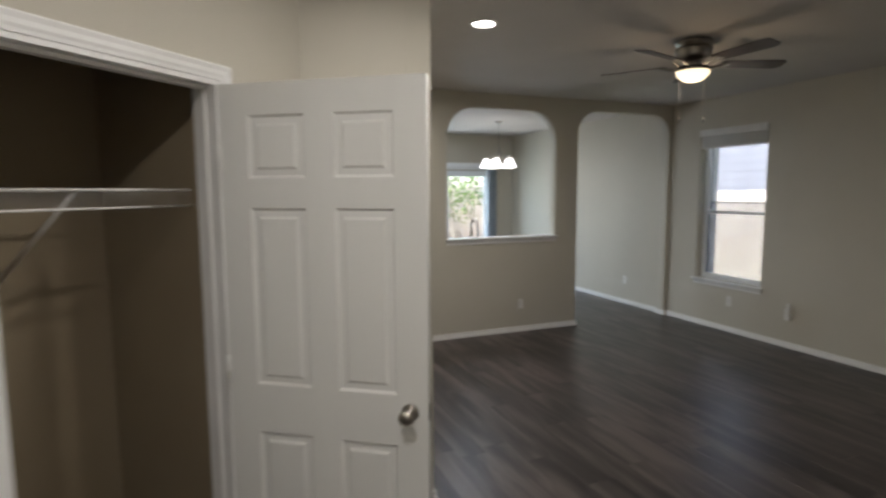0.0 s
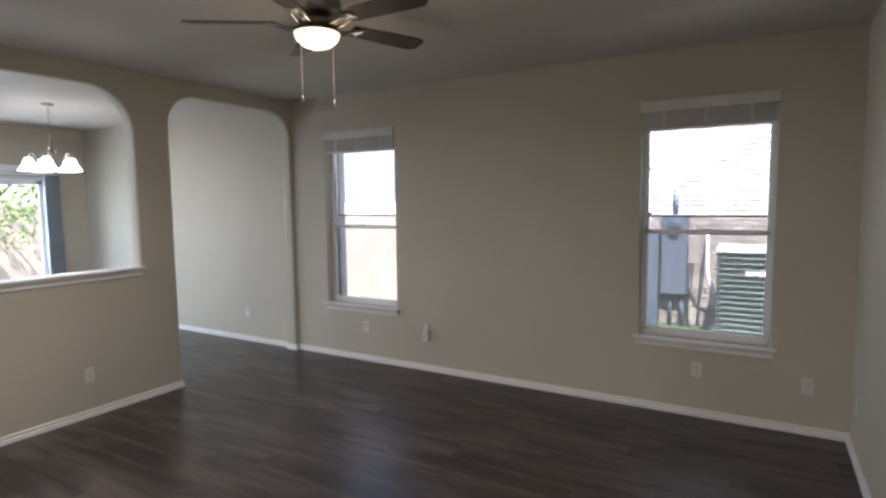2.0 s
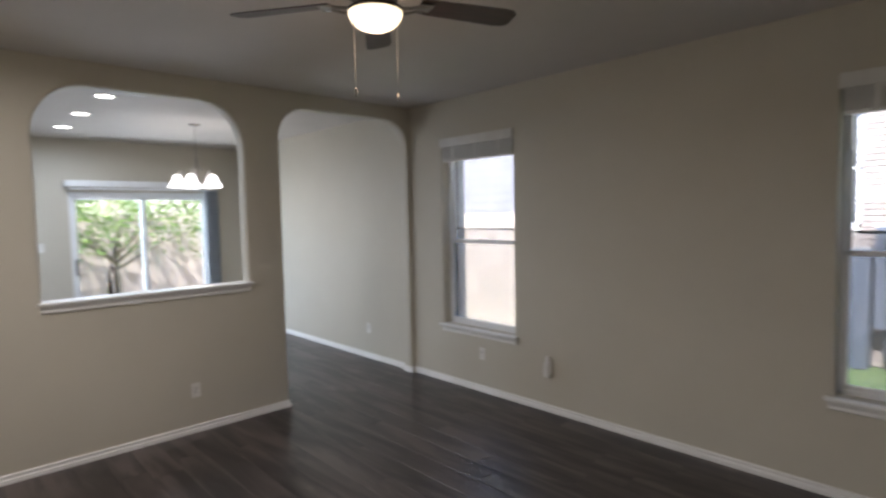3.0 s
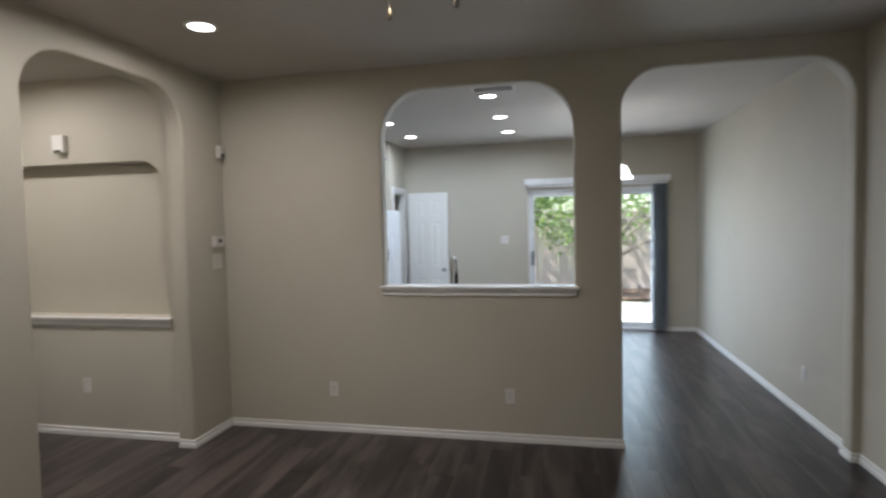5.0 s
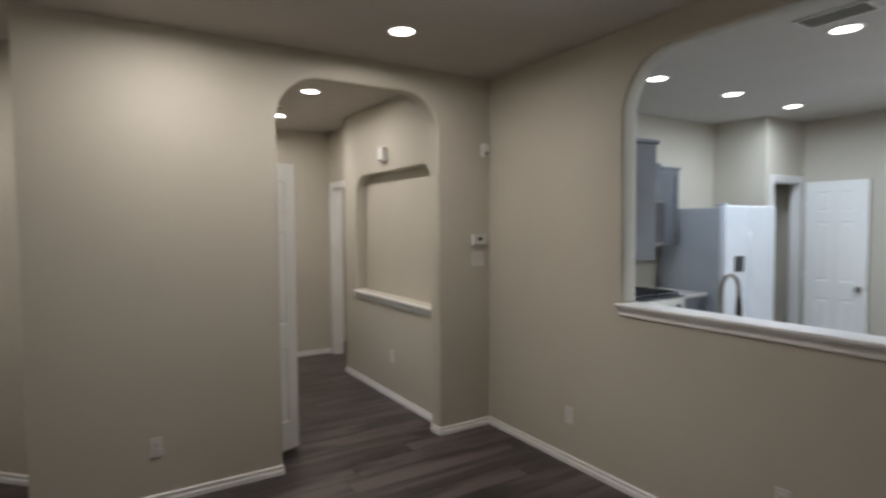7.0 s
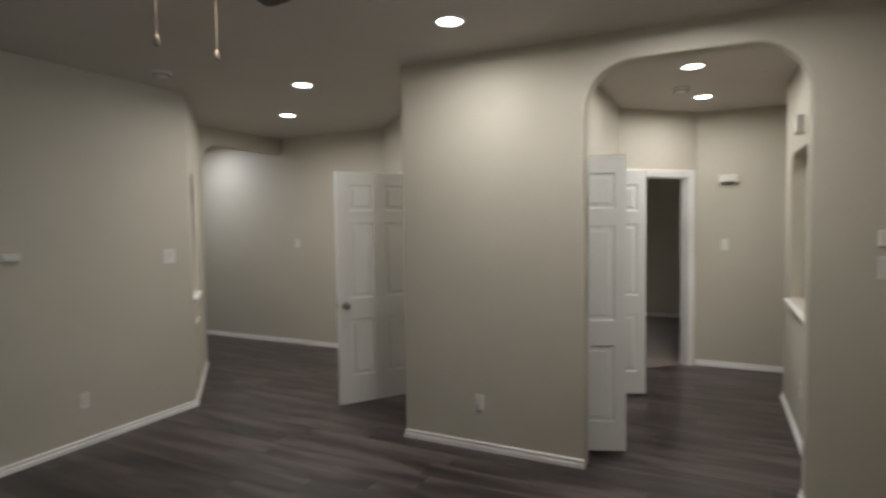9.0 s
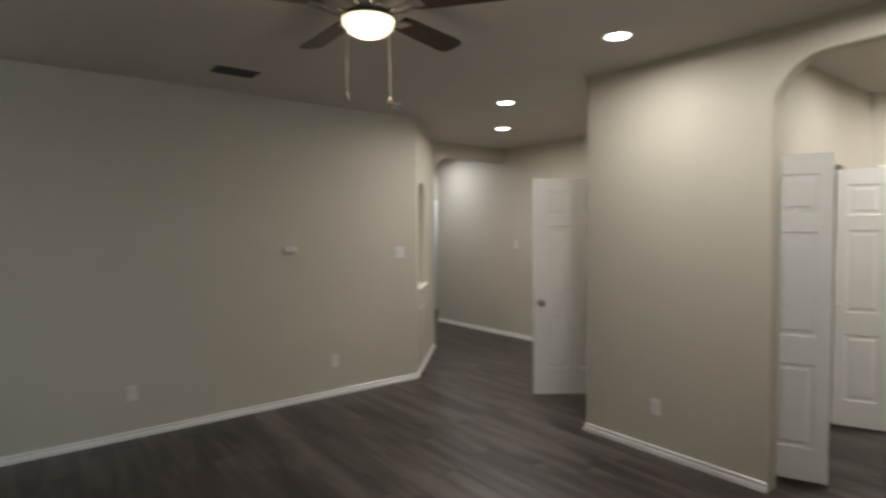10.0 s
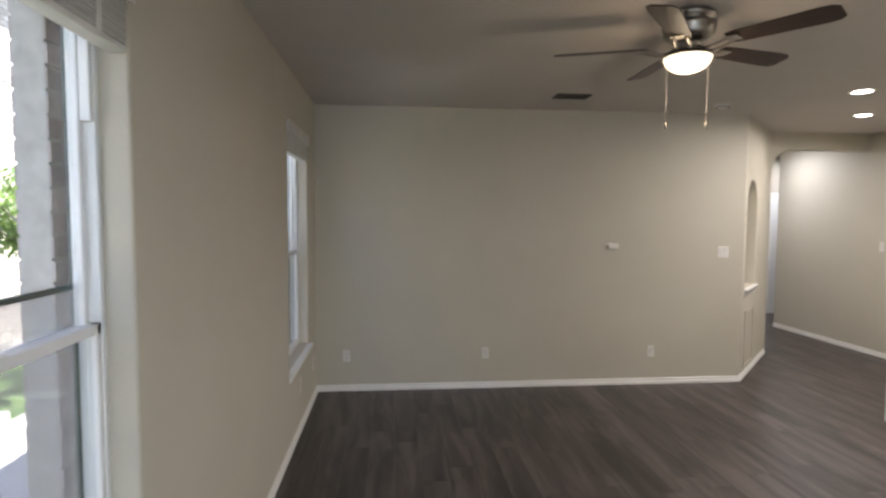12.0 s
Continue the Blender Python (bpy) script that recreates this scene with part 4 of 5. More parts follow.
def outlet(x, y, z, yaw, device=False):
    e = thing("wall_outlet", on_wall(x, y, z, yaw), "white duplex power outlet with cover plate", "power outlet", "wall outlets")
    bm = bmesh.new()
    add_box(bm, -0.035, 0.0, -0.057, 0.035, 0.006, 0.057, 0.003, 2)
    finish("cover_plate", bm, M_PLASTIC, parent=e)
    for s in (-1, 1):
        bm = bmesh.new()
        add_box(bm, -0.017, 0.004, s * 0.020 - 0.014, 0.017, 0.0085, s * 0.020 + 0.014, 0.005, 3)
        finish("socket", bm, M_PLASTIC, parent=e)
    bm = bmesh.new()
    for s in (-1, 1):
        for a in (-0.0065, 0.0065):
            add_box(bm, a - 0.001, 0.008, s * 0.020 - 0.003, a + 0.001, 0.0089, s * 0.020 + 0.006)
        add_box(bm, -0.002, 0.008, s * 0.020 - 0.010, 0.002, 0.0089, s * 0.020 - 0.006)
    add_box(bm, -0.002, 0.005, -0.002, 0.002, 0.0068, 0.002)
    finish("slots", bm, M_DARKGAP, parent=e)


def switch(x, y, z, yaw, gangs=1):
    e = thing("light_switch", on_wall(x, y, z, yaw), "white wall light switch plate with rocker", "light switch", "light switches")
    w = 0.035 + 0.023 * (gangs - 1)
    box("cover_plate", (-w, 0.0, -0.057), (w, 0.006, 0.057), M_PLASTIC, 0.003, parent=e)
    for k in range(gangs):
        cx = (k - (gangs - 1) / 2) * 0.046
        bm = bmesh.new()
        add_box(bm, cx - 0.016, 0.004, -0.033, cx + 0.016, 0.009, 0.033, 0.002, 1, m=Matrix.Rotation(radians(2), 4, 'X'))
        finish("rocker", bm, M_PLASTIC, parent=e)


outlet(2.852, YN, 0.327, -90)
outlet(4.200, YN, 0.327, -90)
outlet(XW, 4.025, 0.332, 0)
outlet(6.135, YS, 0.341, 90)
outlet(4.785, YS, 0.346, 90)
outlet(3.09, YS, 0.333, 90)
outlet(XE, 5.44, 0.355, 180)
outlet(XE, 2.332, 0.355, 180)
outlet(XE, 1.636, 0.338, 180)
outlet(XE, 7.226, 0.345, 180)
outlet(0.98, 6.03, 0.39, -90)
switch(2.357, YS, 1.337, 90, 2)
switch(3.776, 10.63, 1.312, -90, 2)
switch(-1.08, 5.575, 1.31, 0, 1)
switch(-0.20, 0.55, 1.34, 0, 1)


def outlet_device():
    """A plug-in unit on the power outlet by the first window."""
    e = thing("plug_in_adapter", on_wall(XE, 4.70, 0.379, 180), "white plug-in power adapter on a wall outlet", "adapter")
    box("cover_plate", (-0.035, 0.0, -0.057), (0.035, 0.006, 0.057), M_PLASTIC, 0.003, parent=e)
    box("unit", (-0.03, 0.006, -0.085), (0.03, 0.04, 0.03), M_PLASTIC, 0.006, parent=e)
    box("sensor_window", (-0.022, 0.006, 0.03), (0.022, 0.026, 0.085), M_PLASTIC, 0.005, parent=e)


outlet_device()


def wall_box(name, x, y, z, yaw, w, h, d, label, category, mark=None):
    e = thing(name, on_wall(x, y, z, yaw), label, category)
    box("body", (-w / 2, 0, -h / 2), (w / 2, d, h / 2), M_PLASTIC, 0.005, parent=e)
    if mark:
        a, c, p, q = mark
        box("display", (a, d - 0.001, p), (c, d + 0.0012, q), M_DARKGAP, 0, parent=e)
    return e


wall_box("thermostat", XW, 6.29, 1.475, 0, 0.125, 0.085, 0.03, "white wall thermostat with a small dark display", "thermostat", (-0.02, 0.02, -0.008, 0.018))
wall_box("blank_plate", XW, 6.285, 1.325, 0, 0.115, 0.115, 0.007, "white blank wall cover plate", "cover plate")
wall_box("alarm_sensor", XW, 6.345, 2.165, 0, 0.055, 0.10, 0.045, "small white corner alarm sensor", "alarm sensor", (-0.014, 0.014, -0.042, -0.012))
wall_box("door_chime", 0.87, 6.03, 2.235, -90, 0.10, 0.13, 0.05, "white wall door chime box in the hall", "door chime", (-0.03, 0.03, -0.064, -0.045))
wall_box("wall_sounder", -1.08, 5.60, 2.0, 0, 0.17, 0.09, 0.05, "white plastic wall sounder box", "sounder", (-0.06, 0.06, -0.044, -0.03))
wall_box("tv_cable_box", 3.52, YS, 1.398, 90, 0.11, 0.05, 0.035, "small white plastic box on the wall", "wall box")


# ---------------------------------------------------------------- closet
def wire_shelf():
    p = Matrix((( cu.x, cn.x, 0, c0.x), (cu.y, cn.y, 0, c0.y), (0, 0, 1, 0), (0, 0, 0, 1)))
    e = thing("wire_closet_shelf", p @ Matrix.Translation((0, 0, 1.66)), "white wire closet shelf with hanging rail and brace", "closet shelf")
    bm = bmesh.new()
    for n, z in ((0.20, 0.0), (0.195, -0.062), (0.45, 0.0), (0.70, 0.0)):
        add_tube(bm, [(0.12, n, z), (1.59, n, z)], 0.0042, 8)
    finish("rails", bm, M_PLASTIC, parent=e)
    bm = bmesh.new()
    for k in range(57):
        u = 0.14 + k * 0.0255
        add_tube(bm, [(u, 0.71, 0.004), (u, 0.20, 0.004), (u, 0.195, -0.062)], 0.0016, 5)
    finish("cross_wires", bm, M_PLASTIC, parent=e)
    bm = bmesh.new()
    for u in (0.45, 1.05):
        add_tube(bm, [(u, 0.22, -0.01), (u, 0.715, -0.36)], 0.006, 6)
    finish("brace", bm, M_PLASTIC, parent=e)


wire_shelf()


# ---------------------------------------------------------------- kitchen
def shaker(bm, x0, z0, x1, z1, y, t=0.018):
    """A framed cabinet front facing -y at y."""
    for a, c, p, q in ((x0, x0 + 0.055, z0, z1), (x1 - 0.055, x1, z0, z1), (x0 + 0.055, x1 - 0.055, z0, z0 + 0.055), (x0 + 0.055, x1 - 0.055, z1 - 0.055, z1)):
        add_box(bm, a, y - t, p, c, y, q, 0.002)
    add_box(bm, x0 + 0.05, y - t * 0.45, z0 + 0.05, x1 - 0.05, y, z1 - 0.05)


def cabinet(m, w, d, h, doors, label, base=False):
    """Local x along its front, front at y = -d, back at y = 0, standing on z = 0."""
    e = thing("base_cabinet" if base else "wall_cabinet", m, label, "cabinet", "kitchen cabinets")
    toe = 0.09 if base else 0.0
    bm = bmesh.new()
    add_box(bm, 0, -d, toe, w, 0, h, 0.002)
    if base:
        add_box(bm, 0.002, -d + 0.06, 0, w - 0.002, -0.01, toe)
    else:
        add_box(bm, -0.012, -d - 0.03, h - 0.003, w + 0.012, 0, h + 0.025, 0.006, 2)
    finish("body", bm, M_CAB, parent=e)
    for k in range(doors):
        x0, x1 = w * k / doors + 0.004, w * (k + 1) / doors - 0.004
        bm = bmesh.new()
        shaker(bm, x0, toe + 0.004 + (0.0), x1, h - (0.17 if base else 0.004), -d)
        finish("door", bm, M_CAB, parent=e)
        if base:
            bm = bmesh.new()
            shaker(bm, x0, h - 0.162, x1, h - 0.004, -d)
            finish("drawer_front", bm, M_CAB, parent=e)
        bm = bmesh.new()
        hx = x1 - 0.03 if k % 2 == 0 else x0 + 0.03
        hz = h - 0.30 if base else 0.06
        add_tube(bm, [(hx, -d - 0.018, hz), (hx, -d - 0.042, hz), (hx, -d - 0.042, hz + 0.10), (hx, -d - 0.018, hz + 0.10)], 0.004, 6)
        finish("handle", bm, M_NICKEL, parent=e)
    return e


WESTK = lambda y: pose(1.675, y, 0, 0, 0, 90)     # front faces east, x runs north
SOUTHK = lambda x, z=0: pose(x, YN + 0.135, z, 0, 0, 180)  # front faces north, x runs west
GREYCAB = "grey painted shaker kitchen cabinet with nickel pulls"
cabinet(SOUTHK(3.16, 1.355), 0.71, 0.31, 0.75, 2, GREYCAB)
cabinet(SOUTHK(2.43, 1.355), 0.74, 0.31, 0.75, 2, GREYCAB)
cabinet(WESTK(8.418) @ Matrix.Translation((0, 0, 1.375)), 0.34, 0.30, 0.745, 1, GREYCAB)
cabinet(WESTK(7.66) @ Matrix.Translation((0, 0, 1.80)), 0.755, 0.33, 0.345, 2, GREYCAB)
cabinet(SOUTHK(4.90), 0.60, 0.58, 0.875, 1, GREYCAB, True)
cabinet(SOUTHK(4.29), 0.90, 0.58, 0.875, 2, GREYCAB, True)
cabinet(SOUTHK(3.38), 0.90, 0.58, 0.875, 2, GREYCAB, True)
cabinet(WESTK(7.14), 0.50, 0.58, 0.875, 1, GREYCAB, True)
cabinet(WESTK(8.42), 0.36, 0.58, 0.875, 1, GREYCAB, True)


def countertop(a, c, label):
    e = thing("countertop", Matrix.Identity(4), label, "countertop", "countertops")
    box("slab", a, c, M_COUNTER, 0.008, parent=e, seg=3)


countertop((1.68, YN + 0.135, 0.877), (4.93, YN + 0.75, 0.915), "speckled stone countertop behind the pass-through")
countertop((1.68, 8.42, 0.877), (2.30, 8.79, 0.915), "short speckled stone countertop beside the range")


def faucet():
    e = thing("kitchen_faucet", pose(3.75, YN + 0.23, 0.915), "tall dark gooseneck kitchen faucet with pull-down spout", "faucet")
    bm = bmesh.new()
    add_lathe(bm, [(0.0, 0.0), (0.028, 0.0), (0.028, 0.008), (0.020, 0.014), (0.017, 0.05), (0.015, 0.10), (0.0, 0.10)], 20)
    finish("base", bm, M_BRONZE, smooth=True, parent=e)
    bm = bmesh.new()
    arc = [(0, 0, 0.08), (0, 0, 0.22)] + [(0.0, 0.085 - 0.085 * math.cos(radians(a)), 0.30 + 0.095 * math.sin(radians(a))) for a in range(0, 181, 15)] + [(0, 0.17, 0.25)]
    add_tube(bm, arc, 0.0115, 12)
    finish("neck", bm, M_NICKEL, parent=e)
    bm = bmesh.new()
    add_tube(bm, [(0, 0.17, 0.27), (0, 0.172, 0.22), (0, 0.173, 0.16)], [0.013, 0.016, 0.018], 12)
    finish("spray_head", bm, M_BRONZE, parent=e)
    bm = bmesh.new()
    add_tube(bm, [(-0.015, 0, 0.07), (-0.05, 0, 0.085), (-0.085, 0, 0.12)], [0.008, 0.007, 0.006], 8)
    finish("lever", bm, M_BRONZE, parent=e)


faucet()


def kitchen_range():
    e = thing("gas_range", WESTK(7.65), "stainless gas range with black iron grates", "range")
    w, d = 0.76, 0.64
    bm = bmesh.new()
    add_box(bm, 0, -d, 0.05, w, 0, 0.90, 0.004)
    finish("body", bm, M_NICKEL, parent=e)
    box("cooktop", (0.0, -d, 0.902), (w, 0, 0.918), M_BLACK, 0.004, parent=e)
    box("oven_door", (0.02, -d - 0.03, 0.20), (w - 0.02, -d, 0.74), M_BLACK, 0.006, parent=e)
    bm = bmesh.new()
    add_tube(bm, [(0.08, -d - 0.03, 0.70), (0.08, -d - 0.07, 0.70), (w - 0.08, -d - 0.07, 0.70), (w - 0.08, -d - 0.03, 0.70)], 0.011, 8)
    finish("oven_handle", bm, M_NICKEL, parent=e)
    for gx in (0.04, 0.39):
        bm = bmesh.new()
        for k in range(4):
            add_box(bm, gx + k * 0.105, -d + 0.04, 0.938, gx + k * 0.105 + 0.012, -0.05, 0.952, 0.003)
        for k in range(5):
            y = -d + 0.04 + k * 0.134
            add_box(bm, gx, y, 0.938, gx + 0.327, y + 0.012, 0.952, 0.003)
        for px in (gx, gx + 0.315):
            for py in (-d + 0.04, -0.062):
                add_box(bm, px, py, 0.918, px + 0.012, py + 0.012, 0.94)
        finish("grate", bm, M_BLACK, parent=e)
    for k in range(5):
        bm = bmesh.new()
        add_lathe(bm, [(0, 0), (0.022, 0), (0.020, 0.025), (0, 0.027)], 16, m=Matrix.Translation((0.1 + k * 0.14, -d, 0.82)) @ Matrix.Rotation(radians(90), 4, 'X'))
        finish("control_knob", bm, M_BLACK, smooth=True, parent=e)


kitchen_range()


def microwave():
    e = thing("microwave", WESTK(7.66) @ Matrix.Translation((0, 0, 1.37)), "over-range microwave with a black door and pale handle", "microwave")
    box("body", (0, -0.39, 0), (0.755, 0, 0.425), M_NICKEL, 0.004, parent=e)
    box("door", (0.0, -0.415, 0.03), (0.56, -0.39, 0.42), M_BLACK, 0.005, parent=e)
    box("control_panel", (0.565, -0.412, 0.03), (0.755, -0.39, 0.42), M_BLACK, 0.005, parent=e)
    bm = bmesh.new()
    add_tube(bm, [(0.53, -0.415, 0.06), (0.53, -0.455, 0.08), (0.53, -0.46, 0.22), (0.53, -0.455, 0.37), (0.53, -0.415, 0.39)], 0.011, 10)
    finish("handle", bm, M_NICKEL, parent=e)


microwave()


def fridge():
    e = thing("refrigerator", pose(1.72, 8.83, 0, 0, 0, 90), "white side-by-side refrigerator with a dark water dispenser", "refrigerator")
    w, d, h = 0.885, 0.66, 1.755
    bm = bmesh.new()
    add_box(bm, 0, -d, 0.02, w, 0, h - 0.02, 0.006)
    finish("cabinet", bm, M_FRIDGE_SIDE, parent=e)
    for nm, a, c in (("freezer_door", 0.0, 0.385), ("fridge_door", 0.392, w)):
        box(nm, (a, -d - 0.068, 0.07), (c, -d - 0.004, h), M_FRIDGE, 0.014, parent=e, seg=3)
    for x in (0.355, 0.425):
        bm = bmesh.new()
        add_tube(bm, [(x, -d - 0.066, 0.55), (x, -d - 0.088, 0.60), (x, -d - 0.090, 1.0), (x, -d - 0.088, 1.45), (x, -d - 0.066, 1.50)], 0.008, 10)
        finish("handle", bm, M_FRIDGE, parent=e)
    bm = bmesh.new()
    add_box(bm, 0.15, -d - 0.073, 1.11, 0.31, -d - 0.066, 1.265, 0.004)
    tagged(finish("dispenser", bm, M_BLACK, parent=e), "dark water dispenser recess")
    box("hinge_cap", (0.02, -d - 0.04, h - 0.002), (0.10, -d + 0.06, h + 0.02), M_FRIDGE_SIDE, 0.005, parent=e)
    box("toe_grille", (0.01, -d - 0.03, 0.0), (w - 0.01, -d + 0.05, 0.065), M_BLACK, 0.003, parent=e)


fridge()


# ---------------------------------------------------------------- outdoors
tagged(box("ground", (-400, -400, -0.9), (400, 400, -0.16), M_GRASS, 0), "lawn and open ground reaching the horizon", "ground", kind="structure")
tagged(box("patio", (3.0, 10.80, -0.155), (6.9, 13.6, -0.03), M_CONC, 0.01), "pale concrete patio slab outside the sliding door", "patio", kind="structure")
tagged(box("planting_bed", (1.5, 14.6, -0.158), (9.0, 16.4, -0.10), M_MULCH, 0.01), "bed of leaf litter and soil along the fence", "planting bed", kind="structure")


M_GRAVEL = mixed("pale_gravel", (0.40, 0.38, 0.37), (0.56, 0.54, 0.53), 45, 0.9, fine=120, fine_strength=0.8, dist=0.012)
tagged(box("gravel_walk", (6.78, 0.9, -0.158), (9.06, 5.15, -0.135), M_GRAVEL, 0.006), "pale gravel strip between the house and the fence", "gravel path", kind="structure")


def fence(a, c, top, label):
    """A board fence: pickets with dog-eared tops on rails and posts."""
    a, c = Vector((a[0], a[1], 0)), Vector((c[0], c[1], 0))
    length = (c - a).length
    e = thing("wood_fence", plan_pose(a, c, -0.16), label, "fence", "yard fences")
    h = top + 0.16
    n = int(length / 0.142)
    w = 0.138
    bm = bmesh.new()
    pts = [(0, 0), (w, 0), (w, h - 0.03), (w - 0.03, h), (0.03, h), (0, h - 0.03)]
    f = [bm.verts.new((x, 0, z)) for x, z in pts]
    b = [bm.verts.new((x, 0.016, z)) for x, z in pts]
    bm.faces.new(f)
    bm.faces.new(b[::-1])
    for i in range(6):
        bm.faces.new((f[i], f[(i + 1) % 6], b[(i + 1) % 6], b[i]))
    rng = random.Random(int(length * 100))
    me = None
    for k in range(n):
        m = pose(k * 0.142, rng.uniform(-0.003, 0.003), rng.uniform(-0.02, 0.01), 0, rng.uniform(-0.4, 0.4), 0)
        if me is None:
            ob = finish("picket", bm, M_FENCE, parent=e, m=m)
            me = ob.data
        else:
            ob = new("picket", me)
            ob.parent = e
            ob.matrix_basis = m
    for z in (0.25, h * 0.55, h - 0.25):
        box("rail", (0, 0.02, z), (length, 0.06, z + 0.085), M_FENCE, 0.003, parent=e)
    x = 0.0
    while x < length:
        box("post", (x, 0.06, 0), (x + 0.09, 0.15, h - 0.05), M_FENCE, 0.004, parent=e)
        x += 2.4


fence((-1.0, 16.5), (9.3, 16.5), 1.78, "weathered cedar board fence behind the garden")
fence((9.3, 16.5), (9.3, 5.2), 1.64, "cedar board fence along the side yard")


def brick_courses(bm, y0, y1, z0, z1, x, depth=0.09, lead=0.0, holes=(), lx=0.194, hz=0.057):
    """Running bond on a wall that faces -x at x."""
    row = 0
    z = z0
    rng = random.Random(3)
    while z + hz <= z1 + 0.001:
        y = y0 - (0.102 if row % 2 else 0.0)
        while y < y1:
            a, c = max(y, y0), min(y + lx, y1)
            parts = [(a, c)]
            for h in holes:
                if h[2] < z + hz and z < h[3]:
                    parts = [q for p in parts for q in ((p[0], min(p[1], h[0])), (max(p[0], h[1]), p[1]))]
            for p, q in parts:
                if q - p > 0.025:
                    add_box(bm, x + rng.uniform(-0.002, 0.002), p, z, x + depth, q, z + hz)
            y += lx + 0.010
        z += hz + 0.010
        row += 1


def neighbour_house():
    e = thing("neighbour_house", pose(10.35, 0, -0.16), "pale brick side wall of the neighbouring house with a window", "house")
    y0, y1, top = -3.0, 4.9, 4.7
    hole = (3.33, 4.25, 1.55, 2.86)
    bm = bmesh.new()
    add_box(bm, 0.02, y0, 0, 0.25, hole[0], top)
    add_box(bm, 0.02, hole[1], 0, 0.25, y1, top)
    add_box(bm, 0.02, hole[0], 0, 0.25, hole[1], hole[2])
    add_box(bm, 0.02, hole[0], hole[3], 0.25, hole[1], top)
    add_box(bm, 0.02, y1 - 0.02, 0, 8.0, y1, top)
    add_box(bm, 0.02, y0, 0, 8.0, y0 + 0.02, top)
    finish("wall", bm, M_MORTAR, parent=e)
    bm = bmesh.new()
    brick_courses(bm, y0, y1, 0.02, top, 0.0, 0.05, holes=(hole,))
    tagged(finish("bricks", bm, M_BRICK, parent=e), "running-bond pale bricks", kind="stuff")
    bm = bmesh.new()
    for a, c, p, q in ((hole[0], hole[0] + 0.05, hole[2], hole[3]), (hole[1] - 0.05, hole[1], hole[2], hole[3]), (hole[0], hole[1], hole[2], hole[2] + 0.05), (hole[0], hole[1], hole[3] - 0.05, hole[3]), (hole[0], hole[1], 2.2, 2.24)):
        add_box(bm, 0.06, a, p, 0.12, c, q, 0.003)
    finish("window_frame", bm, M_VINYL, parent=e)
    box("window_pane", (0.09, hole[0] + 0.04, hole[2] + 0.04), (0.095, hole[1] - 0.04, hole[3] - 0.04), M_DARKGLASS, 0, parent=e)
    box("soffit", (-0.35, y0 - 0.3, top), (8.0, y1 + 0.3, top + 0.03), M_TRIM, 0.004, parent=e)
    box("fascia", (-0.38, y0 - 0.3, top), (-0.35, y1 + 0.3, top + 0.16), M_TRIM, 0.004, parent=e)
    bm = bmesh.new()
    v = [bm.verts.new(p) for p in ((-0.38, y0 - 0.3, top + 0.16), (-0.38, y1 + 0.3, top + 0.16), (4.0, y1 + 0.3, top + 2.3), (4.0, y0 - 0.3, top + 2.3), (8.4, y1 + 0.3, top + 0.16), (8.4, y0 - 0.3, top + 0.16))]
    bm.faces.new((v[0], v[1], v[2], v[3]))
    bm.faces.new((v[3], v[2], v[4], v[5]))
    bm.faces.new((v[1], v[4], v[2]))
    bm.faces.new((v[0], v[3], v[5]))
    finish("roof", bm, M_ROOF, parent=e)


M_DARKGLASS = mixed("dim_window_glass", (0.03, 0.035, 0.04), (0.05, 0.055, 0.06), 2, 0.08)
M_ROOF = mixed("brown_roof_shingle", (0.10, 0.085, 0.07), (0.18, 0.155, 0.13), 8, 0.9, fine=60, fine_strength=0.6, dist=0.01)
neighbour_house()


M_LOUVRE = mixed("pale_louvre_enamel", (0.17, 0.23, 0.21), (0.23, 0.29, 0.26), 3, 0.5, fine=80, fine_strength=0.08)


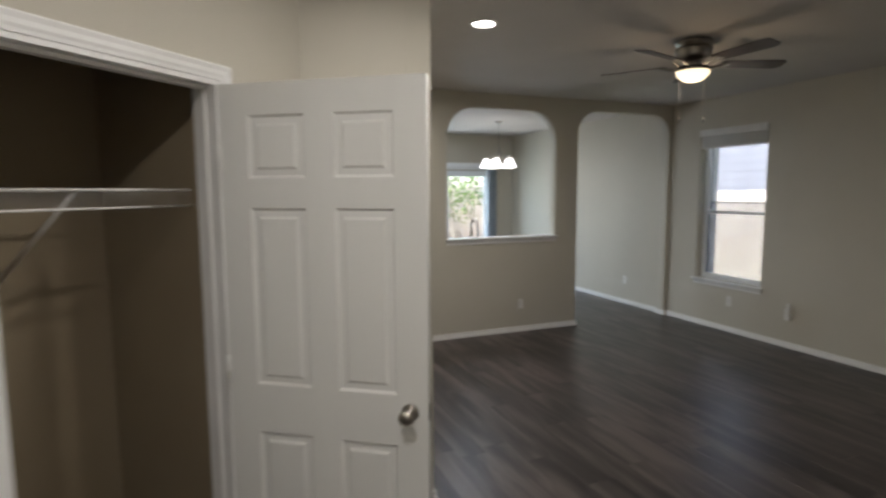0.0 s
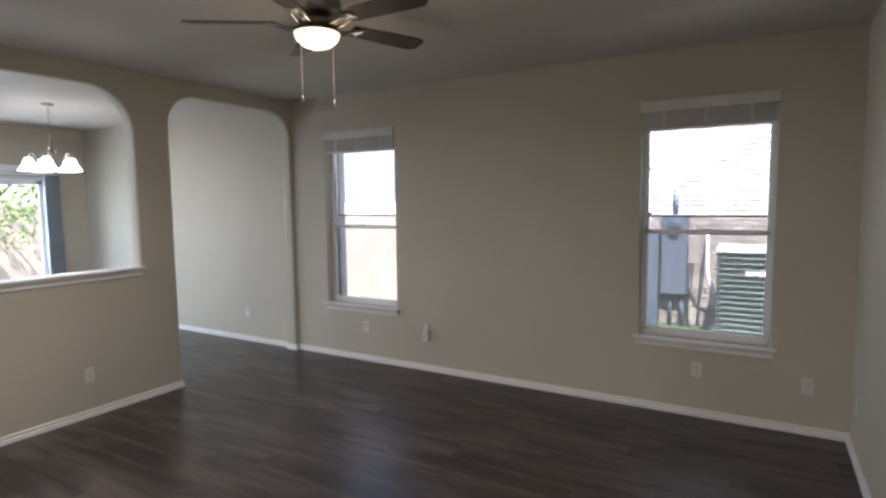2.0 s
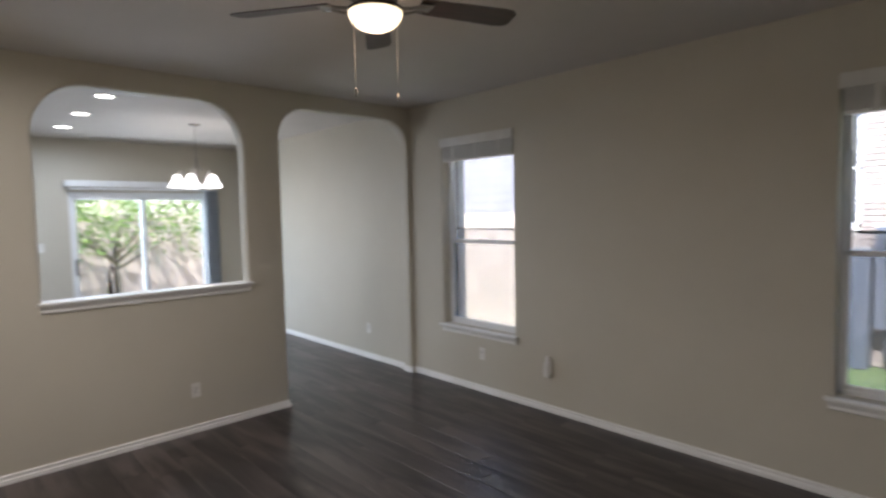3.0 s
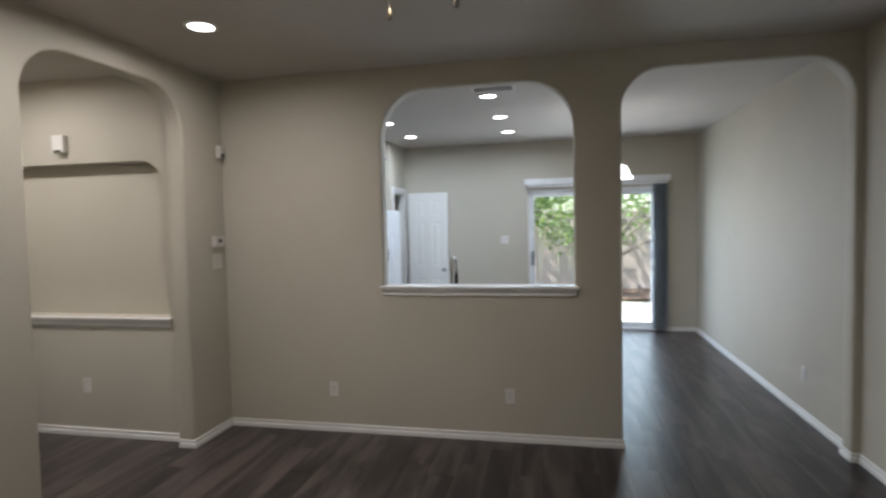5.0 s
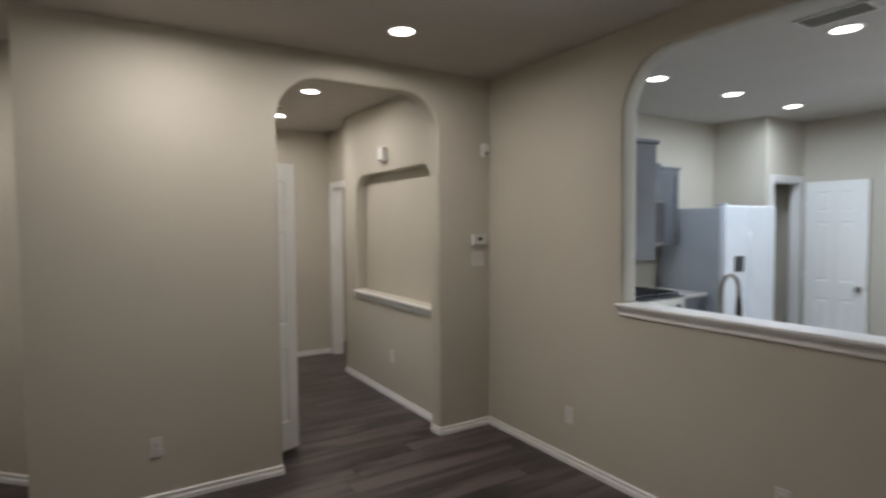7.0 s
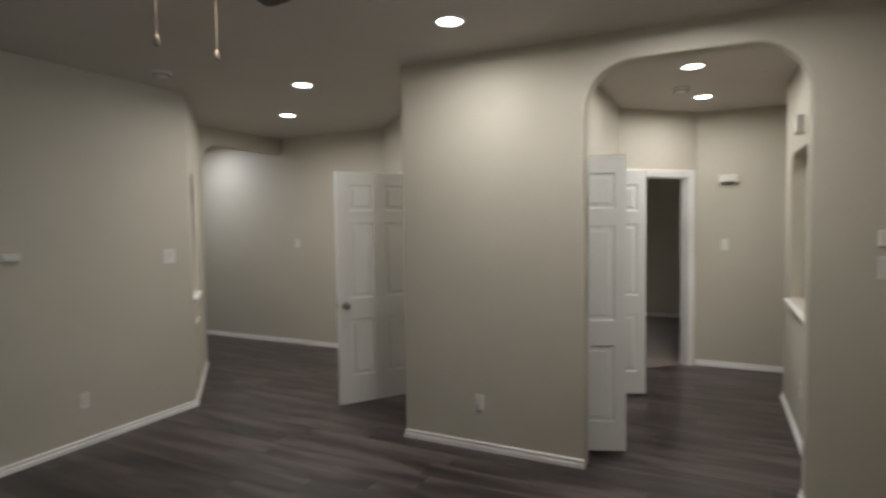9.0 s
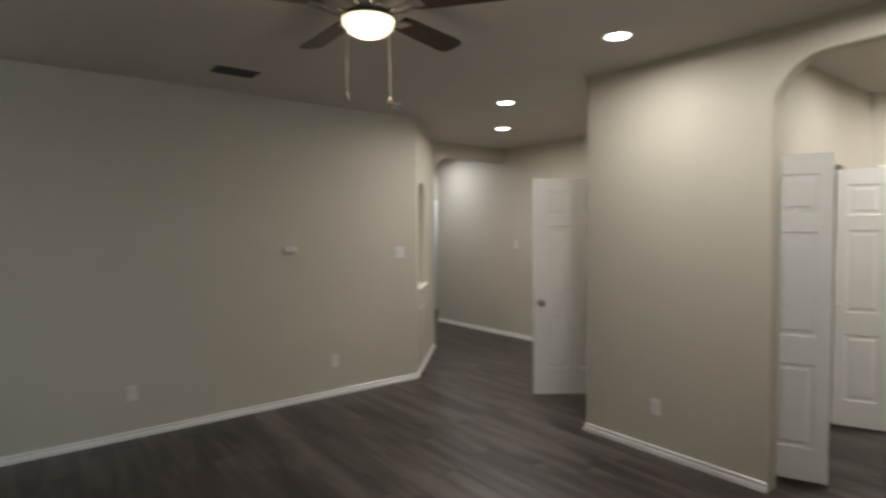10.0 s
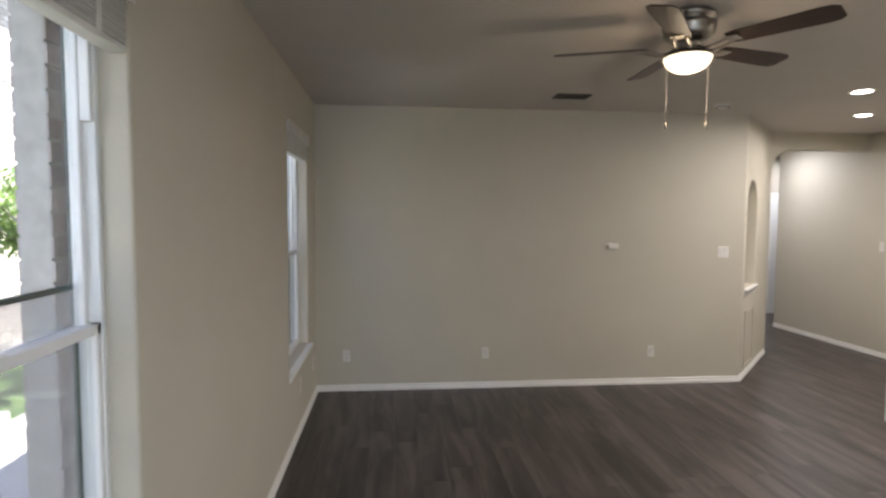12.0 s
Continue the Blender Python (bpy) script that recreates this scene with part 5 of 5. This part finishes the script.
def ac_unit():
    e = thing("air_conditioner", pose(9.22, 1.64, -0.16), "grey louvred air-conditioner condenser on a concrete pad", "air conditioner")
    w, d, h = 0.76, 0.72, 1.08
    box("pad", (-0.12, -0.12, 0), (d + 0.1, w + 0.12, 0.09), M_CONC, 0.008, parent=e)
    z0 = 0.09
    bm = bmesh.new()
    for x in (0.0, d - 0.05):
        for y in (0.0, w - 0.05):
            add_box(bm, x, y, z0, x + 0.05, y + 0.05, z0 + h, 0.006, 2)
    add_box(bm, 0.03, 0.03, z0 + 0.02, d - 0.03, w - 0.03, z0 + h - 0.03)
    finish("cabinet", bm, M_ACGREY, parent=e)
    bm = bmesh.new()
    add_box(bm, -0.015, -0.015, z0 + h - 0.02, d + 0.015, w + 0.015, z0 + h + 0.03, 0.012, 3)
    finish("top_cover", bm, M_VINYL, parent=e)
    bm = bmesh.new()
    for k in range(15):
        z = z0 + 0.07 + k * 0.066
        add_box(bm, -0.012, 0.05, z, 0.02, w - 0.05, z + 0.013)
        add_box(bm, 0.05, 0.0, z, d - 0.05, 0.02, z + 0.022)
        add_box(bm, 0.05, w - 0.02, z, d - 0.05, w, z + 0.022)
    tagged(finish("louvres", bm, M_LOUVRE, parent=e), "pale horizontal louvre bars")
    bm = bmesh.new()
    add_box(bm, -0.02, 0.20, z0 + 0.80, -0.004, 0.46, z0 + 0.85, 0.002)
    finish("badge", bm, M_VINYL, parent=e)
    bm = bmesh.new()
    add_tube(bm, [(1.05, 0.95, 1.35), (0.95, 0.94, 1.30), (0.80, 0.93, 1.05), (0.62, 0.90, 0.80), (0.45, 0.82, 0.62), (0.40, 0.70, 0.55)], 0.022, 10)
    tagged(finish("conduit", bm, M_PLASTIC, parent=e), "white flexible conduit")
    bm = bmesh.new()
    add_tube(bm, [(1.06, 1.15, 0.9), (0.95, 1.15, 0.55), (0.75, 1.05, 0.35), (0.5, 0.80, 0.30), (0.40, 0.70, 0.32)], 0.028, 10)
    tagged(finish("refrigerant_line", bm, M_BLACK, parent=e), "black insulated refrigerant line")


ac_unit()


# bluish dark tone that carries the wall's shade as well as the meter's enamel
M_UTILITY_SHADE = mixed("blue_grey_utility_and_wall_shade", (0.075, 0.095, 0.13), (0.11, 0.13, 0.17), 3, 0.5, fine=80, fine_strength=0.08)


def meter_box():
    e = thing("electric_meter", pose(10.34, 3.0, 1.05), "electric meter and conduit with blue-grey boxes standing for shade on brick", "meter box")
    # both boxes are enlarged to stand for the shadow low on the brick wall
    box("cabinet", (-0.16, -0.17, -0.75), (0.0, 0.17, 0.36), M_UTILITY_SHADE, 0.01, parent=e)
    box("wall_shade_box", (-0.22, 0.20, -1.20), (0.0, 0.80, 0.12), M_UTILITY_SHADE, 0.01, parent=e)
    bm = bmesh.new()
    add_lathe(bm, [(0.0, 0.07), (0.07, 0.065), (0.085, 0.04), (0.09, 0.0), (0.0, 0.0)], 24, m=Matrix.Translation((-0.16, 0.0, 0.18)) @ Matrix.Rotation(radians(-90), 4, 'Y'))
    finish("dial", bm, M_DARKGLASS, smooth=True, parent=e)
    bm = bmesh.new()
    add_tube(bm, [(-0.06, 0.0, 0.36), (-0.06, 0.0, 0.75)], 0.03, 10)
    add_tube(bm, [(-0.06, 0.05, -0.75), (-0.06, 0.05, -1.2)], 0.025, 10)
    add_tube(bm, [(-0.06, -0.10, -0.75), (-0.06, -0.10, -1.2)], 0.035, 10)
    finish("conduit", bm, M_UTILITY_SHADE, parent=e)


meter_box()


M_SIDING = mixed("pale_lavender_siding_paint", (0.185, 0.18, 0.205), (0.22, 0.215, 0.24), 2, 0.6, fine=50, fine_strength=0.1)


def siding_house():
    """A neighbouring wall of lap siding beyond the side fence."""
    e = thing("neighbour_house", pose(12.4, 0, -0.16), "pale grey lap-sided house beyond the side fence", "house")
    y0, y1, top = 6.4, 17.5, 5.4
    bm = bmesh.new()
    add_box(bm, 0.02, y0, 0, 0.2, y1, top)
    add_box(bm, 0.2, y0, 0, 7.0, y0 + 0.15, top)
    finish("wall", bm, M_SIDING, parent=e)
    bm = bmesh.new()
    z = 0.15
    while z < top - 0.2:
        prof = [(0.02, z), (-0.008, z), (-0.003, z + 0.192), (0.02, z + 0.192)]
        a = [bm.verts.new((x, y0, h)) for x, h in prof]
        c = [bm.verts.new((x, y1, h)) for x, h in prof]
        for k in range(4):
            bm.faces.new((a[k], a[(k + 1) % 4], c[(k + 1) % 4], c[k]))
        bm.faces.new(a)
        bm.faces.new(c)
        z += 0.19
    tagged(finish("lap_siding", bm, M_SIDING, parent=e), kind="stuff")
    box("soffit", (-0.5, y0 - 0.4, top), (7.0, y1 + 0.3, top + 0.03), M_TRIM, 0.004, parent=e)
    box("fascia", (-0.53, y0 - 0.4, top), (-0.5, y1 + 0.3, top + 0.18), M_TRIM, 0.004, parent=e)
    bm = bmesh.new()
    v = [bm.verts.new(p) for p in ((-0.53, y0 - 0.4, top + 0.18), (-0.53, y1 + 0.3, top + 0.18), (3.5, y1 + 0.3, top + 2.0), (3.5, y0 - 0.4, top + 2.0), (7.4, y1 + 0.3, top + 0.18), (7.4, y0 - 0.4, top + 0.18))]
    for q in ((0, 1, 2, 3), (3, 2, 4, 5), (1, 4, 2), (0, 3, 5)):
        bm.faces.new([v[k] for k in q])
    finish("roof", bm, M_ROOF, parent=e)


siding_house()


def own_brick():
    """Brick veneer of this house beside and between its windows, seen from inside as the outer reveal."""
    e = thing("house_brick_veneer", pose(6.64, 0, 0), "pale pinkish brick veneer on the outside of the house wall", "brick wall")
    bm = bmesh.new()
    brick_courses(bm, 1.2, 10.8, -0.10, 2.72, 0.0, 0.095, holes=[(a - 0.005, c + 0.005, WZ0 - 0.02, WZ1 + 0.02) for a, c in WIN], lx=0.194)
    tagged(finish("bricks", bm, M_BRICK2, parent=e), kind="stuff")
    bm = bmesh.new()
    g = 0.004
    (a1, c1), (a2, c2) = WIN
    for p, q, z0, z1 in ((1.21, a2 - g, -0.1, 2.72), (c2 + g, a1 - g, -0.1, 2.72), (c1 + g, 10.79, -0.1, 2.72), (a2, c2, -0.1, WZ0 - 0.03), (a1, c1, -0.1, WZ0 - 0.03), (a2, c2, WZ1 + 0.03, 2.72), (a1, c1, WZ1 + 0.03, 2.72)):
        add_box(bm, 0.006, p, z0, 0.088, q, z1)
    finish("mortar", bm, M_MORTAR, parent=e)


own_brick()


def add_leaves(bm, centre, radius, count, rng, size=0.07, flat=0.75):
    for _ in range(count):
        while True:
            p = Vector((rng.uniform(-1, 1), rng.uniform(-1, 1), rng.uniform(-1, 1)))
            if 0.15 < p.length < 1:
                break
        p = Vector((p.x * radius, p.y * radius, p.z * radius * flat)) + centre
        s = size * rng.uniform(0.6, 1.3)
        q = Euler((rng.uniform(-1.2, 1.2), rng.uniform(-1.2, 1.2), rng.uniform(0, 6.28))).to_matrix()
        pts = [(-s, 0, 0), (0, -s * 0.42, s * 0.10), (s, 0, 0.0), (0, s * 0.42, s * 0.10)]
        vs = [bm.verts.new(p + q @ Vector(v)) for v in pts]
        bm.faces.new((vs[0], vs[1], vs[2]))
        bm.faces.new((vs[0], vs[2], vs[3]))


def tree(x, y, h, spread, seed, label, limbs=6, leaves=220, low=0.45, size=0.075):
    rng = random.Random(seed)
    e = thing("tree", pose(x, y, -0.16), label, "tree", "garden trees")
    bm = bmesh.new()
    fork = h * low
    add_tube(bm, [(0, 0, -0.1), (0.03, 0.02, fork * 0.5), (0.0, 0.05, fork), (0.06, 0.0, h * 0.8)], [0.075, 0.06, 0.05, 0.015], 10)
    tips = []
    for k in range(limbs):
        a = 2 * math.pi * k / limbs + rng.uniform(-0.4, 0.4)
        r = spread * rng.uniform(0.55, 1.0)
        z0 = fork * rng.uniform(0.75, 1.15)
        z1 = z0 + h * rng.uniform(0.22, 0.5)
        mid = (0.45 * r * math.cos(a), 0.45 * r * math.sin(a), z0 + (z1 - z0) * 0.6)
        tip = (r * math.cos(a), r * math.sin(a), z1)
        add_tube(bm, [(0.0, 0.03, z0 * 0.92), mid, tip], [0.032, 0.022, 0.008], 7)
        tips.append((mid, tip))
    finish("trunk", bm, M_BARK, parent=e)
    bm = bmesh.new()
    for mid, tip in tips:
        for f in (0.35, 0.7, 1.0):
            c = Vector(mid).lerp(Vector(tip), f) + Vector((rng.uniform(-0.2, 0.2), rng.uniform(-0.2, 0.2), rng.uniform(-0.1, 0.3)))
            add_leaves(bm, c, spread * rng.uniform(0.24, 0.40), leaves // 2, rng, size)
    add_leaves(bm, Vector((0, 0, h * 0.85)), spread * 0.5, leaves * 2, rng, size)
    tagged(finish("leaves", bm, M_LEAF, parent=e), "loose green leaves", kind="stuff")


tree(5.6, 15.1, 3.3, 2.6, 2, "small spreading garden tree with loose green leaves", 11, 300, 0.33, 0.065)
tree(3.5, 15.4, 3.7, 1.9, 5, "leafy garden tree before the back fence", 7, 260, 0.42)
tree(8.2, 18.5, 5.5, 2.6, 8, "tall leafy tree beyond the back fence", 8, 320, 0.45, 0.10)
tree(0.5, 19.0, 6.0, 2.8, 9, "tall leafy tree beyond the back fence", 8, 320, 0.45, 0.10)
tree(9.1, 0.5, 2.5, 0.85, 12, "young green shrub in the side yard", 8, 240, 0.4, 0.05)


# ---------------------------------------------------------------- floor planks
def planks():
    w, ln, gap = 0.178, 1.22, 0.0005
    rects = [(1.98, 1.30, 6.46, 6.47, True), (-0.22, 0.0, 1.98, 3.9, True), (-1.08, 4.55, 1.98, 6.35, True),
             (1.67, 6.47, 6.46, 10.72, False), (-1.6, 6.35, 0.7, 8.3, False), (-4.2, -2.35, 1.98, 0.0, False), (1.55, 9.9, 1.67, 10.7, False)]
    far = bmesh.new()
    shared = {}

    def piece(bm, a, c):
        b = 0.0007
        z = 0.0
        top = [(-a / 2 + b, -c / 2 + b, z), (a / 2 - b, -c / 2 + b, z), (a / 2 - b, c / 2 - b, z), (-a / 2 + b, c / 2 - b, z)]
        low = [(-a / 2, -c / 2, z - 0.0006), (a / 2, -c / 2, z - 0.0006), (a / 2, c / 2, z - 0.0006), (-a / 2, c / 2, z - 0.0006)]
        bot = [(x, y, z - 0.011) for x, y, _ in low]
        V = [[bm.verts.new(p) for p in r] for r in (top, low, bot)]
        bm.faces.new(V[0])
        for u, v in ((0, 1), (1, 2)):
            for i in range(4):
                bm.faces.new((V[u][i], V[v][i], V[v][(i + 1) % 4], V[u][(i + 1) % 4]))
        return [p for r in V for p in r]

    rng = random.Random(11)
    offs = [rng.uniform(0, ln) for _ in range(200)]
    for x0, y0, x1, y1, near in rects:
        for i in range(math.floor((x0 + 5) / w), math.ceil((x1 + 5) / w)):
            xa, xb = max(x0, -5 + i * w), min(x1, -5 + (i + 1) * w)
            if xb - xa < 0.01:
                continue
            j = math.floor((y0 + 5 - offs[i]) / ln)
            while -5 + offs[i] + j * ln < y1:
                ya, yb = max(y0, -5 + offs[i] + j * ln), min(y1, -5 + offs[i] + (j + 1) * ln)
                j += 1
                if yb - ya < 0.01:
                    continue
                a, c = round(xb - xa - gap, 4), round(yb - ya - gap, 4)
                m = Matrix.Translation(((xa + xb) / 2, (ya + yb) / 2, 0))
                if near:
                    if (a, c) not in shared:
                        bm = bmesh.new()
                        piece(bm, a, c)
                        ob = finish("plank", bm, M_FLOOR, parent=FLOOR, m=m)
                        shared[(a, c)] = ob.data
                    else:
                        ob = new("plank", shared[(a, c)])
                        ob.parent = FLOOR
                        ob.matrix_basis = m
                else:
                    vs = piece(far, a, c)
                    bmesh.ops.transform(far, matrix=m, verts=vs)
    tagged(finish("planks_beyond", far, M_FLOOR, parent=FLOOR), kind="stuff")


planks()
